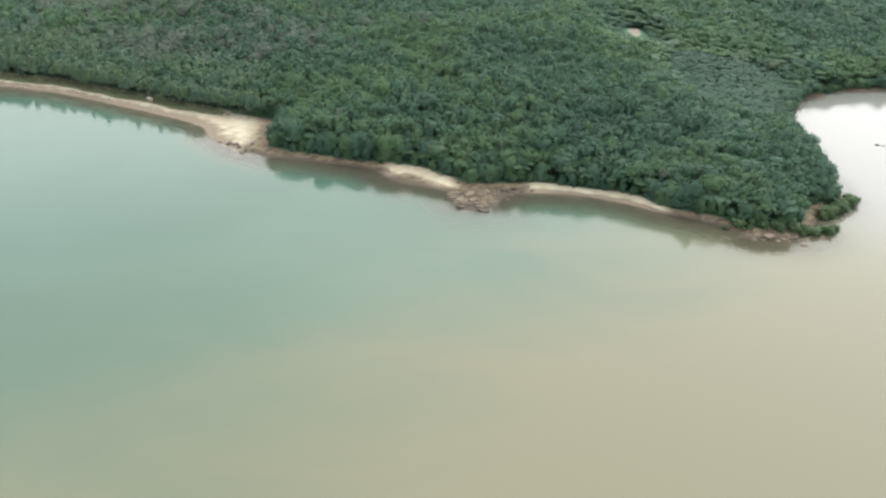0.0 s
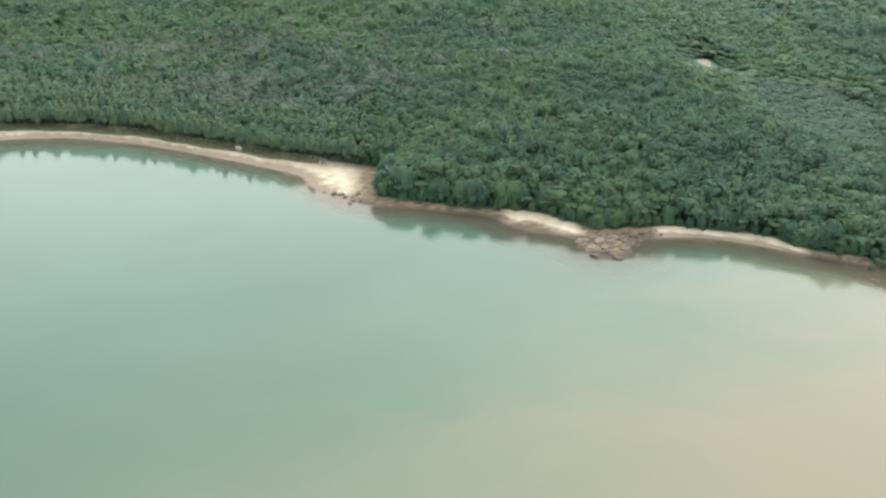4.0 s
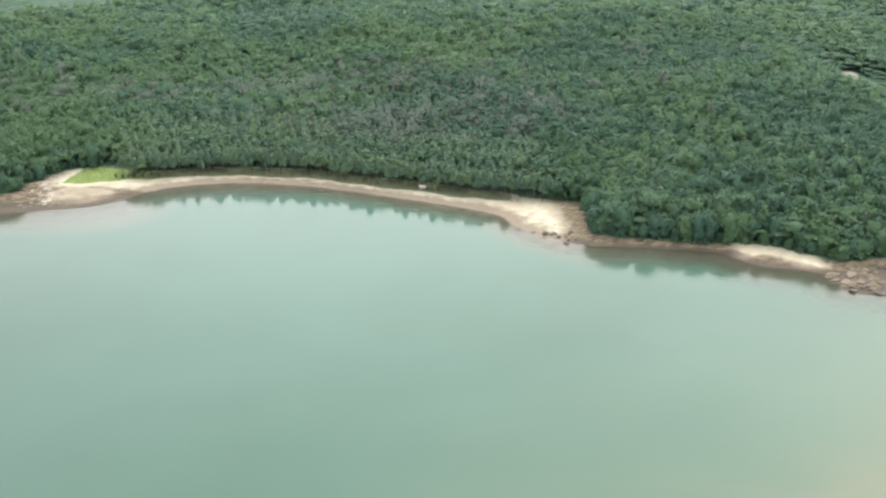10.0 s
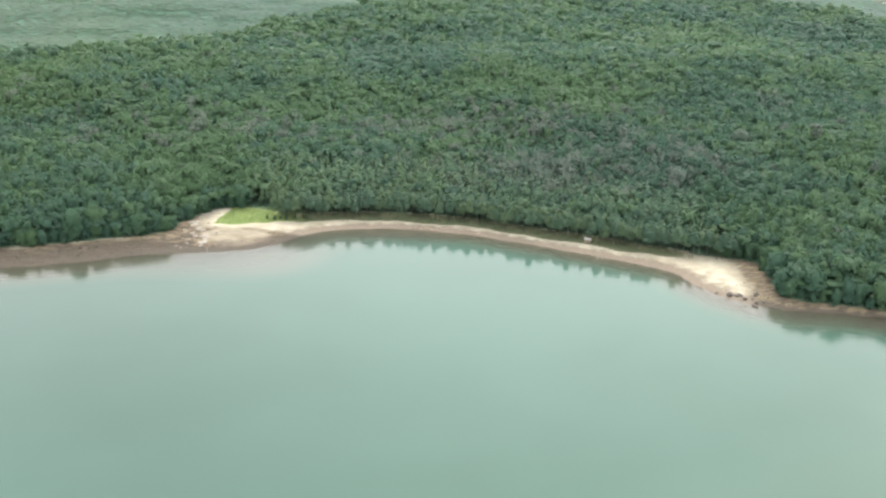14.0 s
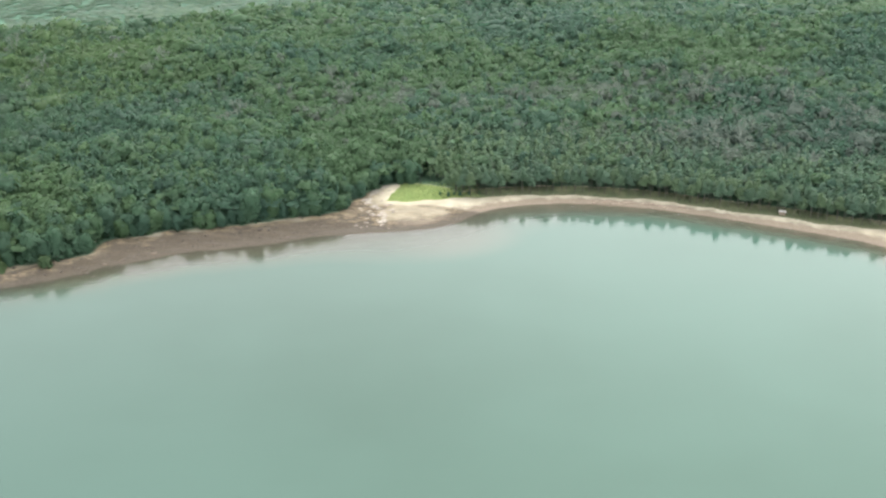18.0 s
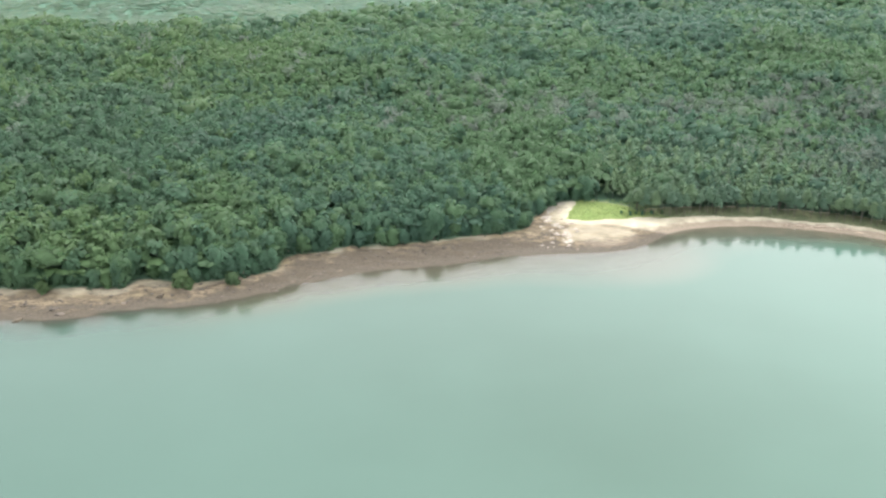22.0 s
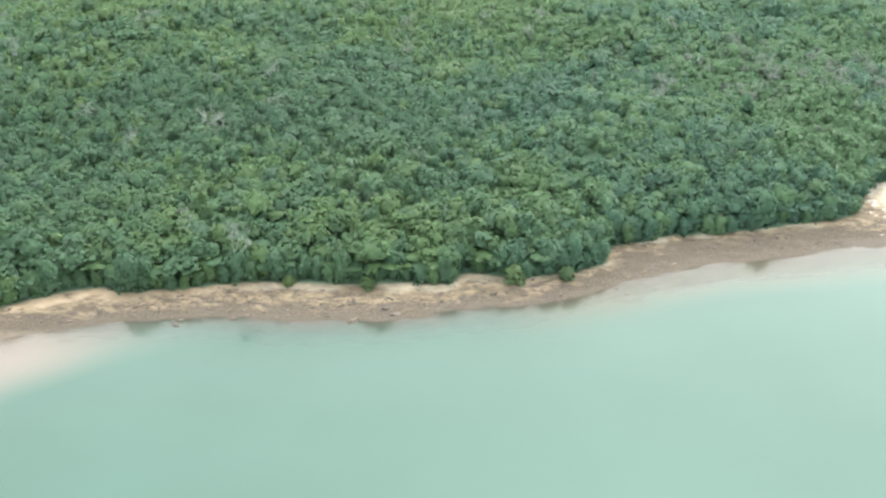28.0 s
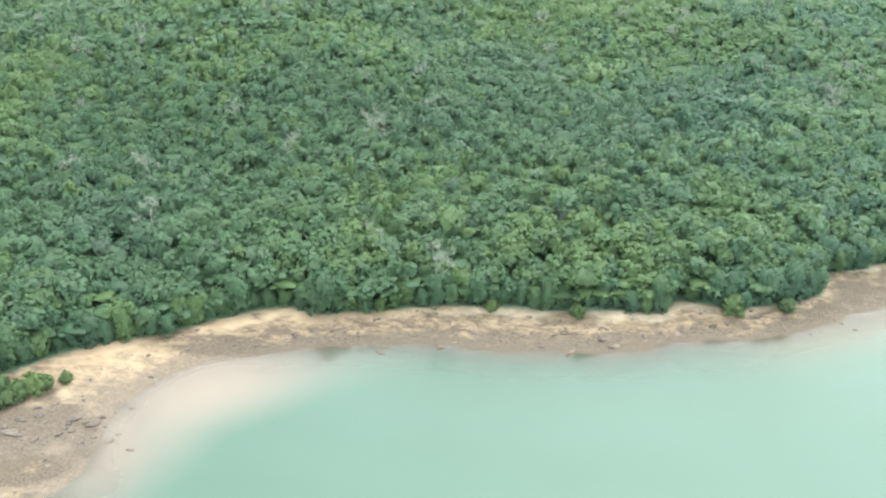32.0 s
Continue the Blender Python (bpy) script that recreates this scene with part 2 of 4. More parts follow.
def ground_material():
    m, n, l = material("shore_ground")
    geo = n.new("ShaderNodeNewGeometry")
    sep = n.new("ShaderNodeSeparateXYZ")
    l.new(geo.outputs["Position"], sep.inputs[0])
    z = sep.outputs[2]
    broad, mid, fine = grain(n, l, 0.03, 3.0), grain(n, l, 0.22, 5.0), grain(n, l, 1.6, 6.0)
    wob = calc(n, l, "ADD", z, calc(n, l, "MULTIPLY", calc(n, l, "SUBTRACT", mid, 0.5), 0.9))
    # sand: pale and dry above, darker and wet by the water
    dry = blend(n, l, ramp(n, l, mid, 0.3, 0.7), (0.288, 0.267, 0.20), (0.372, 0.348, 0.27))
    dry = blend(n, l, ramp(n, l, broad, 0.42, 0.62, 0, 0.35), dry, (0.26, 0.22, 0.155))
    wet = blend(n, l, ramp(n, l, fine, 0.3, 0.7), (0.135, 0.113, 0.085), (0.18, 0.152, 0.118))
    dry = blend(n, l, ramp(n, l, sep.outputs[0], -560.0, -500.0, 1.0, 0.0), dry, blend(n, l, 1.0, dry, (0.93, 0.81, 0.735), "MULTIPLY"))
    sand = blend(n, l, ramp(n, l, wob, 0.6, 1.2), wet, dry)
    # rock shelf: brown mud and weed below, ochre ledges above
    ledge = grain(n, l, 0.45, 8.0, (0.8, 1.3, 1.0, 8.0), 0.4)
    mud = blend(n, l, ramp(n, l, fine, 0.3, 0.7), (0.045, 0.038, 0.029), (0.076, 0.065, 0.049))
    ochre = blend(n, l, ramp(n, l, ledge, 0.38, 0.6), (0.070, 0.058, 0.043), (0.150, 0.122, 0.082))
    bands = grain(n, l, 0.16, 7.0, (0.5, 1.9, 1.0, 8.0), 1.1)
    ochre = blend(n, l, ramp(n, l, bands, 0.48, 0.64, 0.0, 0.75), ochre, blend(n, l, fine, (0.125, 0.104, 0.064), (0.176, 0.149, 0.094)))
    ochre = blend(n, l, ramp(n, l, bands, 0.36, 0.43, 0.75, 0.0), ochre, (0.052, 0.043, 0.035))
    crack = calc(n, l, "ABSOLUTE", calc(n, l, "SUBTRACT", grain(n, l, 0.3, 5.0, (0.6, 2.2, 1.0, 8.0), 0.8), 0.5))
    ochre = blend(n, l, ramp(n, l, crack, 0.0, 0.022, 0.7, 0.0), ochre, (0.040, 0.033, 0.026))
    shelf = blend(n, l, ramp(n, l, calc(n, l, "ADD", wob, calc(n, l, "SUBTRACT", calc(n, l, "MULTIPLY", ledge, 0.6), calc(n, l, "MULTIPLY", attribute(n, "muddy"), 0.85))), 0.55, 1.25), mud, ochre)
    weed = ramp(n, l, grain(n, l, 0.13, 6.0, (0.7, 1.5, 1.0, 8.0), 0.5), 0.48, 0.66, 0.0, 0.5)
    shelf = blend(n, l, weed, shelf, blend(n, l, fine, (0.046, 0.038, 0.026), (0.072, 0.06, 0.042)))
    col = blend(n, l, attribute(n, "sandy"), shelf, sand)
    pale = blend(n, l, ramp(n, l, fine, 0.3, 0.65), (0.165, 0.148, 0.122), (0.30, 0.28, 0.24))
    col = blend(n, l, ramp(n, l, calc(n, l, "ADD", attribute(n, "stony"), calc(n, l, "MULTIPLY", calc(n, l, "SUBTRACT", mid, 0.5), 1.6)), 0.35, 0.75), col, pale)
    # under water: pinkish silt
    silt = blend(n, l, ramp(n, l, mid, 0.35, 0.7), (0.15, 0.115, 0.09), (0.20, 0.155, 0.125))
    silt = blend(n, l, attribute(n, "silty"), (0.078, 0.07, 0.048), silt)
    col = blend(n, l, ramp(n, l, z, -0.45, -0.05), silt, col)
    floor = blend(n, l, mid, (0.045, 0.085, 0.055), (0.062, 0.115, 0.072))
    col = blend(n, l, ramp(n, l, attribute(n, "wooded"), 0.0, 2.5), col, floor)
    turf = blend(n, l, ramp(n, l, mid, 0.3, 0.7), (0.13, 0.185, 0.058), (0.17, 0.22, 0.075))
    col = blend(n, l, ramp(n, l, calc(n, l, "ADD", attribute(n, "grassy"), calc(n, l, "MULTIPLY", calc(n, l, "SUBTRACT", mid, 0.5), 0.5)), 0.35, 0.6), col, turf)
    # grass at the top of the beach, its colour darkened for tree shade
    grass_shade = blend(n, l, ramp(n, l, mid, 0.3, 0.7), (0.066, 0.088, 0.046), (0.115, 0.125, 0.070))
    col = blend(n, l, ramp(n, l, calc(n, l, "ADD", attribute(n, "grass_shade"), calc(n, l, "MULTIPLY", calc(n, l, "SUBTRACT", mid, 0.5), 0.7)), 0.35, 0.7), col, grass_shade)
    col = blend(n, l, ramp(n, l, attribute(n, "low_growth"), 0.3, 0.7), col, blend(n, l, mid, (0.052, 0.112, 0.076), (0.062, 0.126, 0.082)))
    soil = blend(n, l, mid, (0.14, 0.128, 0.10), (0.25, 0.232, 0.20))
    col = blend(n, l, ramp(n, l, attribute(n, "bare"), 0.4, 0.6), col, soil)
    rough = ramp(n, l, wob, 0.15, 0.75, 0.72, 0.95)
    relief = calc(n, l, "ADD", calc(n, l, "MULTIPLY", ledge, 1.0), calc(n, l, "MULTIPLY", fine, 0.22))
    finish(n, l, col, rough, relief, 0.55, 0.5).inputs["Specular IOR Level"].default_value = 0.2
    return m


MAT_GROUND = ground_material()


def water_material():
    """Turbid bay water: green, tan where the silt drifts in, clear enough to show the bed where it is a few hand-widths deep."""
    m, n, l = material("bay_water")
    geo = n.new("ShaderNodeNewGeometry")
    sep = n.new("ShaderNodeSeparateXYZ")
    l.new(geo.outputs["Position"], sep.inputs[0])
    x, y = sep.outputs[0], sep.outputs[1]
    drift = calc(n, l, "ADD", calc(n, l, "MULTIPLY", calc(n, l, "ADD", x, 7.0), 0.6), calc(n, l, "MULTIPLY", calc(n, l, "SUBTRACT", y, 281.0), -0.8))
    swirl = grain(n, l, 0.012, 3.0, (1.0, 1.8, 1.0, -37.0), 0.6)
    drift = calc(n, l, "ADD", drift, calc(n, l, "MULTIPLY", calc(n, l, "SUBTRACT", swirl, 0.5), 90.0))
    plume = ramp(n, l, drift, -30.0, 70.0)
    cloud = ramp(n, l, calc(n, l, "ADD", calc(n, l, "MULTIPLY", grain(n, l, 0.006, 3.0), 0.88), calc(n, l, "MULTIPLY", grain(n, l, 0.025, 4.0, (1.0, 1.5, 1.0, -20.0)), 0.12)), 0.3, 0.7)
    clear = blend(n, l, cloud, (0.038, 0.080, 0.060), (0.050, 0.101, 0.079))
    clear = blend(n, l, ramp(n, l, drift, -120.0, 30.0, 0.0, 0.5), clear, (0.088, 0.110, 0.072))
    col = blend(n, l, plume, clear, (0.120, 0.118, 0.079))
    col = blend(n, l, ramp(n, l, x, -450.0, -60.0, 1.0, 0.0), col, blend(n, l, 1.0, col, (0.92, 0.86, 0.89), "MULTIPLY"))
    silty = calc(n, l, "MULTIPLY", attribute(n, "silty"), ramp(n, l, attribute(n, "depth"), 0.25, 1.6, 0.85, 0.0))
    col = blend(n, l, silty, col, (0.143, 0.118, 0.098))
    # brown reflection of the shore trees, painted into the water colour
    col = blend(n, l, calc(n, l, "MULTIPLY", attribute(n, "tree_reflection"), 0.7), col, (0.078, 0.074, 0.047))
    col = blend(n, l, attribute(n, "milky"), col, (0.155, 0.158, 0.150))
    body = n.new("ShaderNodeBsdfDiffuse")
    l.new(col, body.inputs["Color"])
    thin = n.new("ShaderNodeBsdfTransparent")
    depth = attribute(n, "depth")
    murk = calc(n, l, "SUBTRACT", 1.0, calc(n, l, "POWER", 2.718, calc(n, l, "MULTIPLY", calc(n, l, "MULTIPLY", depth, calc(n, l, "MULTIPLY_ADD", attribute(n, "silty"), 3.0, 1.0)), -1.9)))
    under = n.new("ShaderNodeMixShader")
    l.new(murk, under.inputs[0])
    l.new(thin.outputs[0], under.inputs[1])
    l.new(body.outputs[0], under.inputs[2])
    ripple = calc(n, l, "ADD", grain(n, l, 0.5, 3.0, (1, 1.6, 1, 20)), grain(n, l, 2.2, 2.0))
    bump = n.new("ShaderNodeBump")
    bump.inputs["Strength"].default_value, bump.inputs["Distance"].default_value = 0.25, 0.05
    l.new(ripple, bump.inputs["Height"])
    gloss = n.new("ShaderNodeBsdfGlossy")
    gloss.inputs["Roughness"].default_value = 0.07
    l.new(bump.outputs[0], gloss.inputs["Normal"])
    fres = n.new("ShaderNodeFresnel")
    fres.inputs["IOR"].default_value = 1.33
    top = n.new("ShaderNodeMixShader")
    l.new(fres.outputs[0], top.inputs[0])
    l.new(under.outputs[0], top.inputs[1])
    l.new(gloss.outputs[0], top.inputs[2])
    out = n.new("ShaderNodeOutputMaterial")
    l.new(top.outputs[0], out.inputs["Surface"])
    return m


MAT_WATER = water_material()

# ---- the coast: control points of the waterline and of the edge of the woods, west to east ----
WATER_WEST = [(-1600, 300), (-900, 335), (-720, 312), (-660, 320), (-632, 330), (-617, 346), (-617, 370), (-604, 389), (-586, 397),
              (-562, 403), (-536, 407), (-513, 405), (-480, 409), (-463, 415), (-440, 420), (-426, 425), (-409, 434), (-384, 446)]
WATER_BAY = [(-362, 452), (-345, 456), (-329, 462), (-306, 466), (-285, 469), (-272, 476), (-258, 489), (-233, 495.3), (-206, 493.3),
             (-180, 486.3), (-141, 469.3), (-108, 452), (-99, 437), (-88, 425), (-69, 416), (-49, 413)]
WATER_HEAD = [(-25, 407), (-11, 394), (7, 388), (13, 381), (15, 371), (27, 370), (32, 383), (47, 389), (68, 388), (89, 380), (98, 375),
              (109, 370), (122, 361), (128, 355), (143, 354), (155, 362), (163, 379), (179, 393), (182.5, 420), (183.5, 450), (184.5, 480),
              (193, 508), (208, 536), (236, 553), (272, 564)]
WATER_BACK = [(340, 580), (480, 600), (800, 620), (1600, 640), (1600, 860), (800, 860), (480, 830), (390, 865), (314, 925), (318, 1000), (300, 1100),
              (268, 1200), (245, 1210), (190, 1165), (130, 1200), (90, 1250), (0, 1330), (-300, 1380), (-600, 1400), (-900, 1380), (-980, 1180), (-880, 985), (-800, 900), (-752, 862), (-756, 815), (-800, 785), (-900, 735), (-1600, 650)]
WOODS_WEST = [(-1600, 330), (-900, 368), (-700, 362), (-652, 378), (-640, 388), (-627, 396), (-615, 400), (-598, 411), (-582, 418),
              (-571, 416), (-556, 419), (-536, 423), (-519, 425), (-499, 425), (-480, 427), (-465, 428), (-461, 434), (-444, 432),
              (-430, 436), (-414, 443), (-410, 455), (-388, 464)]
WOODS_BAY = [(-366, 468), (-344, 475), (-321, 483), (-315, 496), (-303, 512), (-288, 512), (-277, 508), (-272, 502), (-240, 505), (-214, 504),
             (-187, 499), (-166, 490), (-135, 479), (-116, 470), (-92, 463), (-72, 457), (-70, 440), (-70, 423), (-49, 416)]
WOODS_HEAD = [(-25, 411), (-3, 407), (12, 396), (23, 391), (49, 395), (67, 391), (87, 387), (97, 376), (108, 372), (125, 364.5),
              (134, 359.5), (147, 360.5), (154, 368), (161, 381), (177, 395), (181, 420), (182, 450), (183, 480), (191.5, 509), (207, 537), (235.5, 554), (271.5, 565)]
FAR_LAND = [(560, 950), (430, 985), (352, 1060), (315, 1130), (262, 1215), (240, 1290), (290, 1500), (1600, 1500), (1600, 930)]


def smooth_line(points, step=3.0, closed=False):
    """A rounded line through the control points, with one point every few metres."""
    p = np.array(points, float)
    q = np.vstack([p[-1], p, p[:2]]) if closed else np.vstack([2 * p[0] - p[1], p, 2 * p[-1] - p[-2]])
    out = []
    for i in range(1, len(q) - 2):
        a, b, c, d = q[i - 1 : i + 3]
        k = max(2, min(40, int(np.linalg.norm(c - b) / step)))
        s = (np.arange(k) / k)[:, None]
        m1, m2 = (c - a) / 2, (d - b) / 2
        long = np.linalg.norm(c - b)
        m1 *= min(1, 1.5 * long / (np.linalg.norm(m1) + 1e-9))
        m2 *= min(1, 1.5 * long / (np.linalg.norm(m2) + 1e-9))
        out.append((2 * s**3 - 3 * s**2 + 1) * b + (s**3 - 2 * s**2 + s) * m1 + (3 * s**2 - 2 * s**3) * c + (s**3 - s**2) * m2)
    return np.vstack(out + [q[-2:-1]])


def lattice(x, y, seed):
    n = (x.astype(np.int64) * 374761393 + y.astype(np.int64) * 668265263 + seed * 144269504) & 0x7FFFFFFF
    n = ((n ^ (n >> 13)) * 1274126177) & 0x7FFFFFFF
    return ((n ^ (n >> 16)) & 0xFFFF) / 65535.0


def rough(x, y, size, seed=0):
    """Smooth noise from 0 to 1 with bumps of that size in metres."""
    x, y = np.asarray(x, float) / size, np.asarray(y, float) / size
    ix, iy = np.floor(x), np.floor(y)
    fx, fy = x - ix, y - iy
    fx, fy = fx * fx * (3 - 2 * fx), fy * fy * (3 - 2 * fy)
    a, b = lattice(ix, iy, seed), lattice(ix + 1, iy, seed)
    c, d = lattice(ix, iy + 1, seed), lattice(ix + 1, iy + 1, seed)
    return (a + (b - a) * fx) * (1 - fy) + (c + (d - c) * fx) * fy


def ragged(line, much, seed):
    """The same line, worn into small bays and points."""
    d = np.gradient(line, axis=0)
    d /= np.linalg.norm(d, axis=1)[:, None] + 1e-9
    k = (rough(line[:, 0], line[:, 1], 9, seed) - 0.5) * 2 + (rough(line[:, 0], line[:, 1], 4, seed + 1) - 0.5)
    sandy = beach_share(line[:, 0], line[:, 1])
    return line + np.stack([-d[:, 1], d[:, 0]], 1) * (k * much * (1 - 0.8 * sandy))[:, None]


def bump_at(x, lo, hi, soft):
    return np.clip((x - lo) / soft + 0.5, 0, 1) * np.clip((hi - x) / soft + 0.5, 0, 1)


def beach_share(x, y):
    """1 on the sandy beaches, 0 on rock and mud."""
    s = bump_at(x, -306, -80, 10)
    s = np.maximum(s, bump_at(x, -17, 13, 6) * np.clip((y - 384) / 6, 0, 1))
    s = np.maximum(s, bump_at(x, 44, 100, 5))
    s = np.maximum(s, bump_at(x, -640, -572, 12) * 0.9)
    return s


water_line = np.vstack([ragged(smooth_line(WATER_WEST + WATER_BAY + WATER_HEAD), 1.3, 5), smooth_line(WATER_BACK, 12)])
woods_line = smooth_line(WOODS_WEST + WOODS_BAY + WOODS_HEAD)
woods_ring = np.vstack([woods_line, smooth_line(WATER_BACK, 12)])
far_ring = smooth_line(FAR_LAND, 20, True)


def signed(x, y, ring):
    """Metres to the edge of a ring of points: positive inside."""
    x, y = np.ravel(x), np.ravel(y)
    a, b = ring, np.roll(ring, -1, axis=0)
    out = np.empty(len(x))
    for i in range(0, len(x), 4000):
        px, py = x[i : i + 4000, None], y[i : i + 4000, None]
        dx, dy = b[:, 0] - a[:, 0], b[:, 1] - a[:, 1]
        s = np.clip(((px - a[:, 0]) * dx + (py - a[:, 1]) * dy) / (dx * dx + dy * dy + 1e-9), 0, 1)
        d = np.sqrt(((px - a[:, 0] - s * dx) ** 2 + (py - a[:, 1] - s * dy) ** 2).min(1))
        cross = (a[:, 1] > py) != (b[:, 1] > py)
        at = a[:, 0] + (py - a[:, 1]) * dx / np.where(dy == 0, 1e-9, dy)
        out[i : i + 4000] = np.where((cross & (px < at)).sum(1) % 2 == 1, d, -d)
    return out


def swell(x, y, cx, cy, sx, sy):
    return np.exp(-(((x - cx) / sx) ** 2) - ((y - cy) / sy) ** 2)


def step(v, lo, hi):
    s = np.clip((v - lo) / (hi - lo), 0, 1)
    return s * s * (3 - 2 * s)


def land(x, y):
    """Height of the ground, with the distances inland from the water and into the woods."""
    x, y = np.ravel(np.asarray(x, float)), np.ravel(np.asarray(y, float))
    sd = np.maximum(signed(x, y, water_line), signed(x, y, far_ring))
    td = np.maximum(signed(x, y, woods_ring), signed(x, y, far_ring) - 3)
    td = np.minimum(td, sd - 1.0)
    width = np.maximum(sd - td, 1.0)
    share = np.clip(sd / width, 0, 1)
    sandy = beach_share(x, y)
    shore = 1.9 * share ** (1.15 - 0.35 * sandy)
    ledges = (rough(x + y * 0.2, y * 2.2, 5, 11) - 0.5) * 0.9 + (rough(x, y, 2.2, 12) - 0.5) * 0.5
    tier = shore * 2.6 + 0.9 * rough(x + 0.3 * y, y * 1.6, 9, 14)
    shore = shore + (1 - sandy) * ((np.floor(tier) + step(tier - np.floor(tier), 0.62, 1.0)) / 2.6 - tier / 2.6) * 0.8 * np.clip(share * 4, 0, 1)
    shore += ledges * (1 - sandy) * np.clip(share * 3, 0, 1) * (td < 4)
    shore += sandy * (rough(x, y, 6, 13) - 0.5) * 0.18 * np.clip(share * 3, 0, 1)
    inner = 0.018 * np.clip(td, 0, 120) + step(td, 0, 70) * (
        17 * swell(x, y, -640, 640, 120, 90) + 10 * swell(x, y, -20, 735, 150, 80) + 8 * swell(x, y, 60, 470, 85, 50)
        + 8 * swell(x, y, 55, 570, 95, 50) + 6 * swell(x, y, -160, 700, 40, 60) + 10 * swell(x, y, -425, 672, 55, 50) + 4 * swell(x, y, -375, 505, 55, 32)
        - 3 * swell(x, y, -270, 630, 80, 60) + 2 * swell(x, y, -500, 470, 60, 40) + 5 * (rough(x, y, 70, 3) - 0.35) + 3.5 * (rough(x, y, 34, 4) - 0.5))
    spit = swell(x, y, -634, 348, 24, 24)
    shore = shore * (1 - 0.75 * spit) + spit * (0.12 + (rough(x, y, 7, 51) - 0.5) * 0.7 + (rough(x, y, 4, 52) - 0.5) * 0.3)
    shore += 0.55 * swell(x + 0.35 * y, y - 0.25 * x, -633 + 0.35 * 344, 344 + 0.25 * 633, 16, 5.5)
    shore += 1.3 * swell(x, y, 21, 376, 8, 5.5) * (0.6 + 0.8 * rough(x, y, 4, 71)) + 0.6 * swell(x, y, 140, 355, 16, 3)
    shore += 0.3 * swell(x, y, -290, 483, 12, 9) + 0.35 * swell(x, y, -93, 437, 12, 14)
    shelf = 0.055 - 0.043 * swell(x, y, -280, 458, 58, 34) - 0.045 * swell(x, y, -600, 385, 38, 40)
    out = np.clip(-sd, 0, None)
    silted = np.maximum(swell(x, y, -280, 458, 58, 34), swell(x, y, -600, 385, 45, 45))
    flat = 11 - 6 * bump_at(x, -205, -92, 30) - 8 * bump_at(x, -575, -400, 40) - 8 * step(x, 160, 180) - 8 * swell(x, y, 21, 364, 24, 13)
    deep = -np.minimum(0.14 * np.clip(out / 1.5, 0, 1) + np.minimum(out, flat) * 0.018 + np.maximum(out - flat, 0) * (shelf + 0.02 * (1 - silted)) + 0.0009 * (1 - 0.85 * silted) * out**2 * (out > flat), 6.0 - 5.65 * swell(x, y, 300, 470, 110, 110))
    deep += (out > 0) * ((rough(x, y, 7, 21) - 0.5) * 0.35 + (rough(x, y, 3, 22) - 0.5) * 0.2) * np.clip(out / 6, 0, 1) * np.exp(-out / 30) * (1 - 0.9 * silted)
    h = np.where(sd > 0, np.maximum(shore, 0.1) + np.where(td > 0, inner, 0), deep)
    return np.where(abs(h) < 0.08, np.where(h < 0, -0.08, 0.08), h), sd, td


def graded(lo, fine_lo, fine_hi, hi, fine, mid_hi=None, mid=None):
    """Coordinates: dense in the middle stretch, wider and wider outwards."""
    v = list(np.arange(fine_lo, fine_hi, fine))
    if mid_hi:
        v += list(np.arange(fine_hi, mid_hi, mid))
    s = mid or fine
    while v[-1] < hi:
        s *= 1.35
        v.append(v[-1] + s)
    s = fine
    while v[0] > lo:
        s *= 1.35
        v.insert(0, v[0] - s)
    return np.array(v)


def mesh_from(name, verts, faces, mat, attrs=(), smooth=False, sides=3, normals=None):
    me = bpy.data.meshes.new(name)
    verts, faces = np.asarray(verts, np.float32), np.asarray(faces, np.int32)
    me.vertices.add(len(verts))
    me.vertices.foreach_set("co", verts.ravel())
    me.loops.add(faces.size)
    me.loops.foreach_set("vertex_index", faces.ravel())
    me.polygons.add(len(faces))
    me.polygons.foreach_set("loop_start", np.arange(0, faces.size, sides, dtype=np.int32))
    me.polygons.foreach_set("use_smooth", np.full(len(faces), smooth))
    for key, values in attrs:
        me.attributes.new(key, "FLOAT", "POINT").data.foreach_set("value", np.asarray(values, np.float32))
    if normals is not None:
        me.attributes.new("custom_normal", "FLOAT_VECTOR", "POINT").data.foreach_set("vector", np.asarray(normals, np.float32).ravel())
    me.update(calc_edges=True)
    me.materials.append(mat)
    return me


def sheet(name, xs, ys, z, mat, attrs):
    gx, gy = np.meshgrid(xs, ys)
    w, h = len(xs), len(ys)
    i = (np.arange(h - 1)[:, None] * w + np.arange(w - 1)).ravel()
    quads = np.stack([i, i + 1, i + w + 1, i + w], 1)
    return mesh_from(name, np.stack([gx.ravel(), gy.ravel(), z], 1), quads, mat, attrs, True, 4)


XS = graded(-4600, -690, 215, 4600, 2.0)
YS = graded(-4600, 325, 525, 4700, 1.2, 1300, 12)
gx, gy = (v.ravel() for v in np.meshgrid(XS, YS))
GZ, GS, GT = land(gx, gy)


def low_near(x, y):
    """How far the growth thins out towards the basin east of the hill."""
    return np.clip(1.25 * np.maximum(swell(x, y, 170, 542, 40, 62), swell(x, y, 129, 622, 19, 40)), 0, 1)


def lowland(x, y):
    """1 where the tall forest gives way to low mangrove and scrub: behind the ridge, and in the basin east of the hill."""
    front = np.interp(x, (-900, -600, -475, -418, -355, -250, -150, 60, 120, 200, 260), (735, 765, 785, 805, 870, 1000, 1120, 1150, 1080, 1020, 880))
    edge = 22 * (rough(x, y, 40, 85) - 0.5)
    return np.maximum(step(y - front + edge, -4, 10), step(low_near(x, y) + 0.25 * (rough(x, y, 22, 86) - 0.5), 0.55, 0.65))


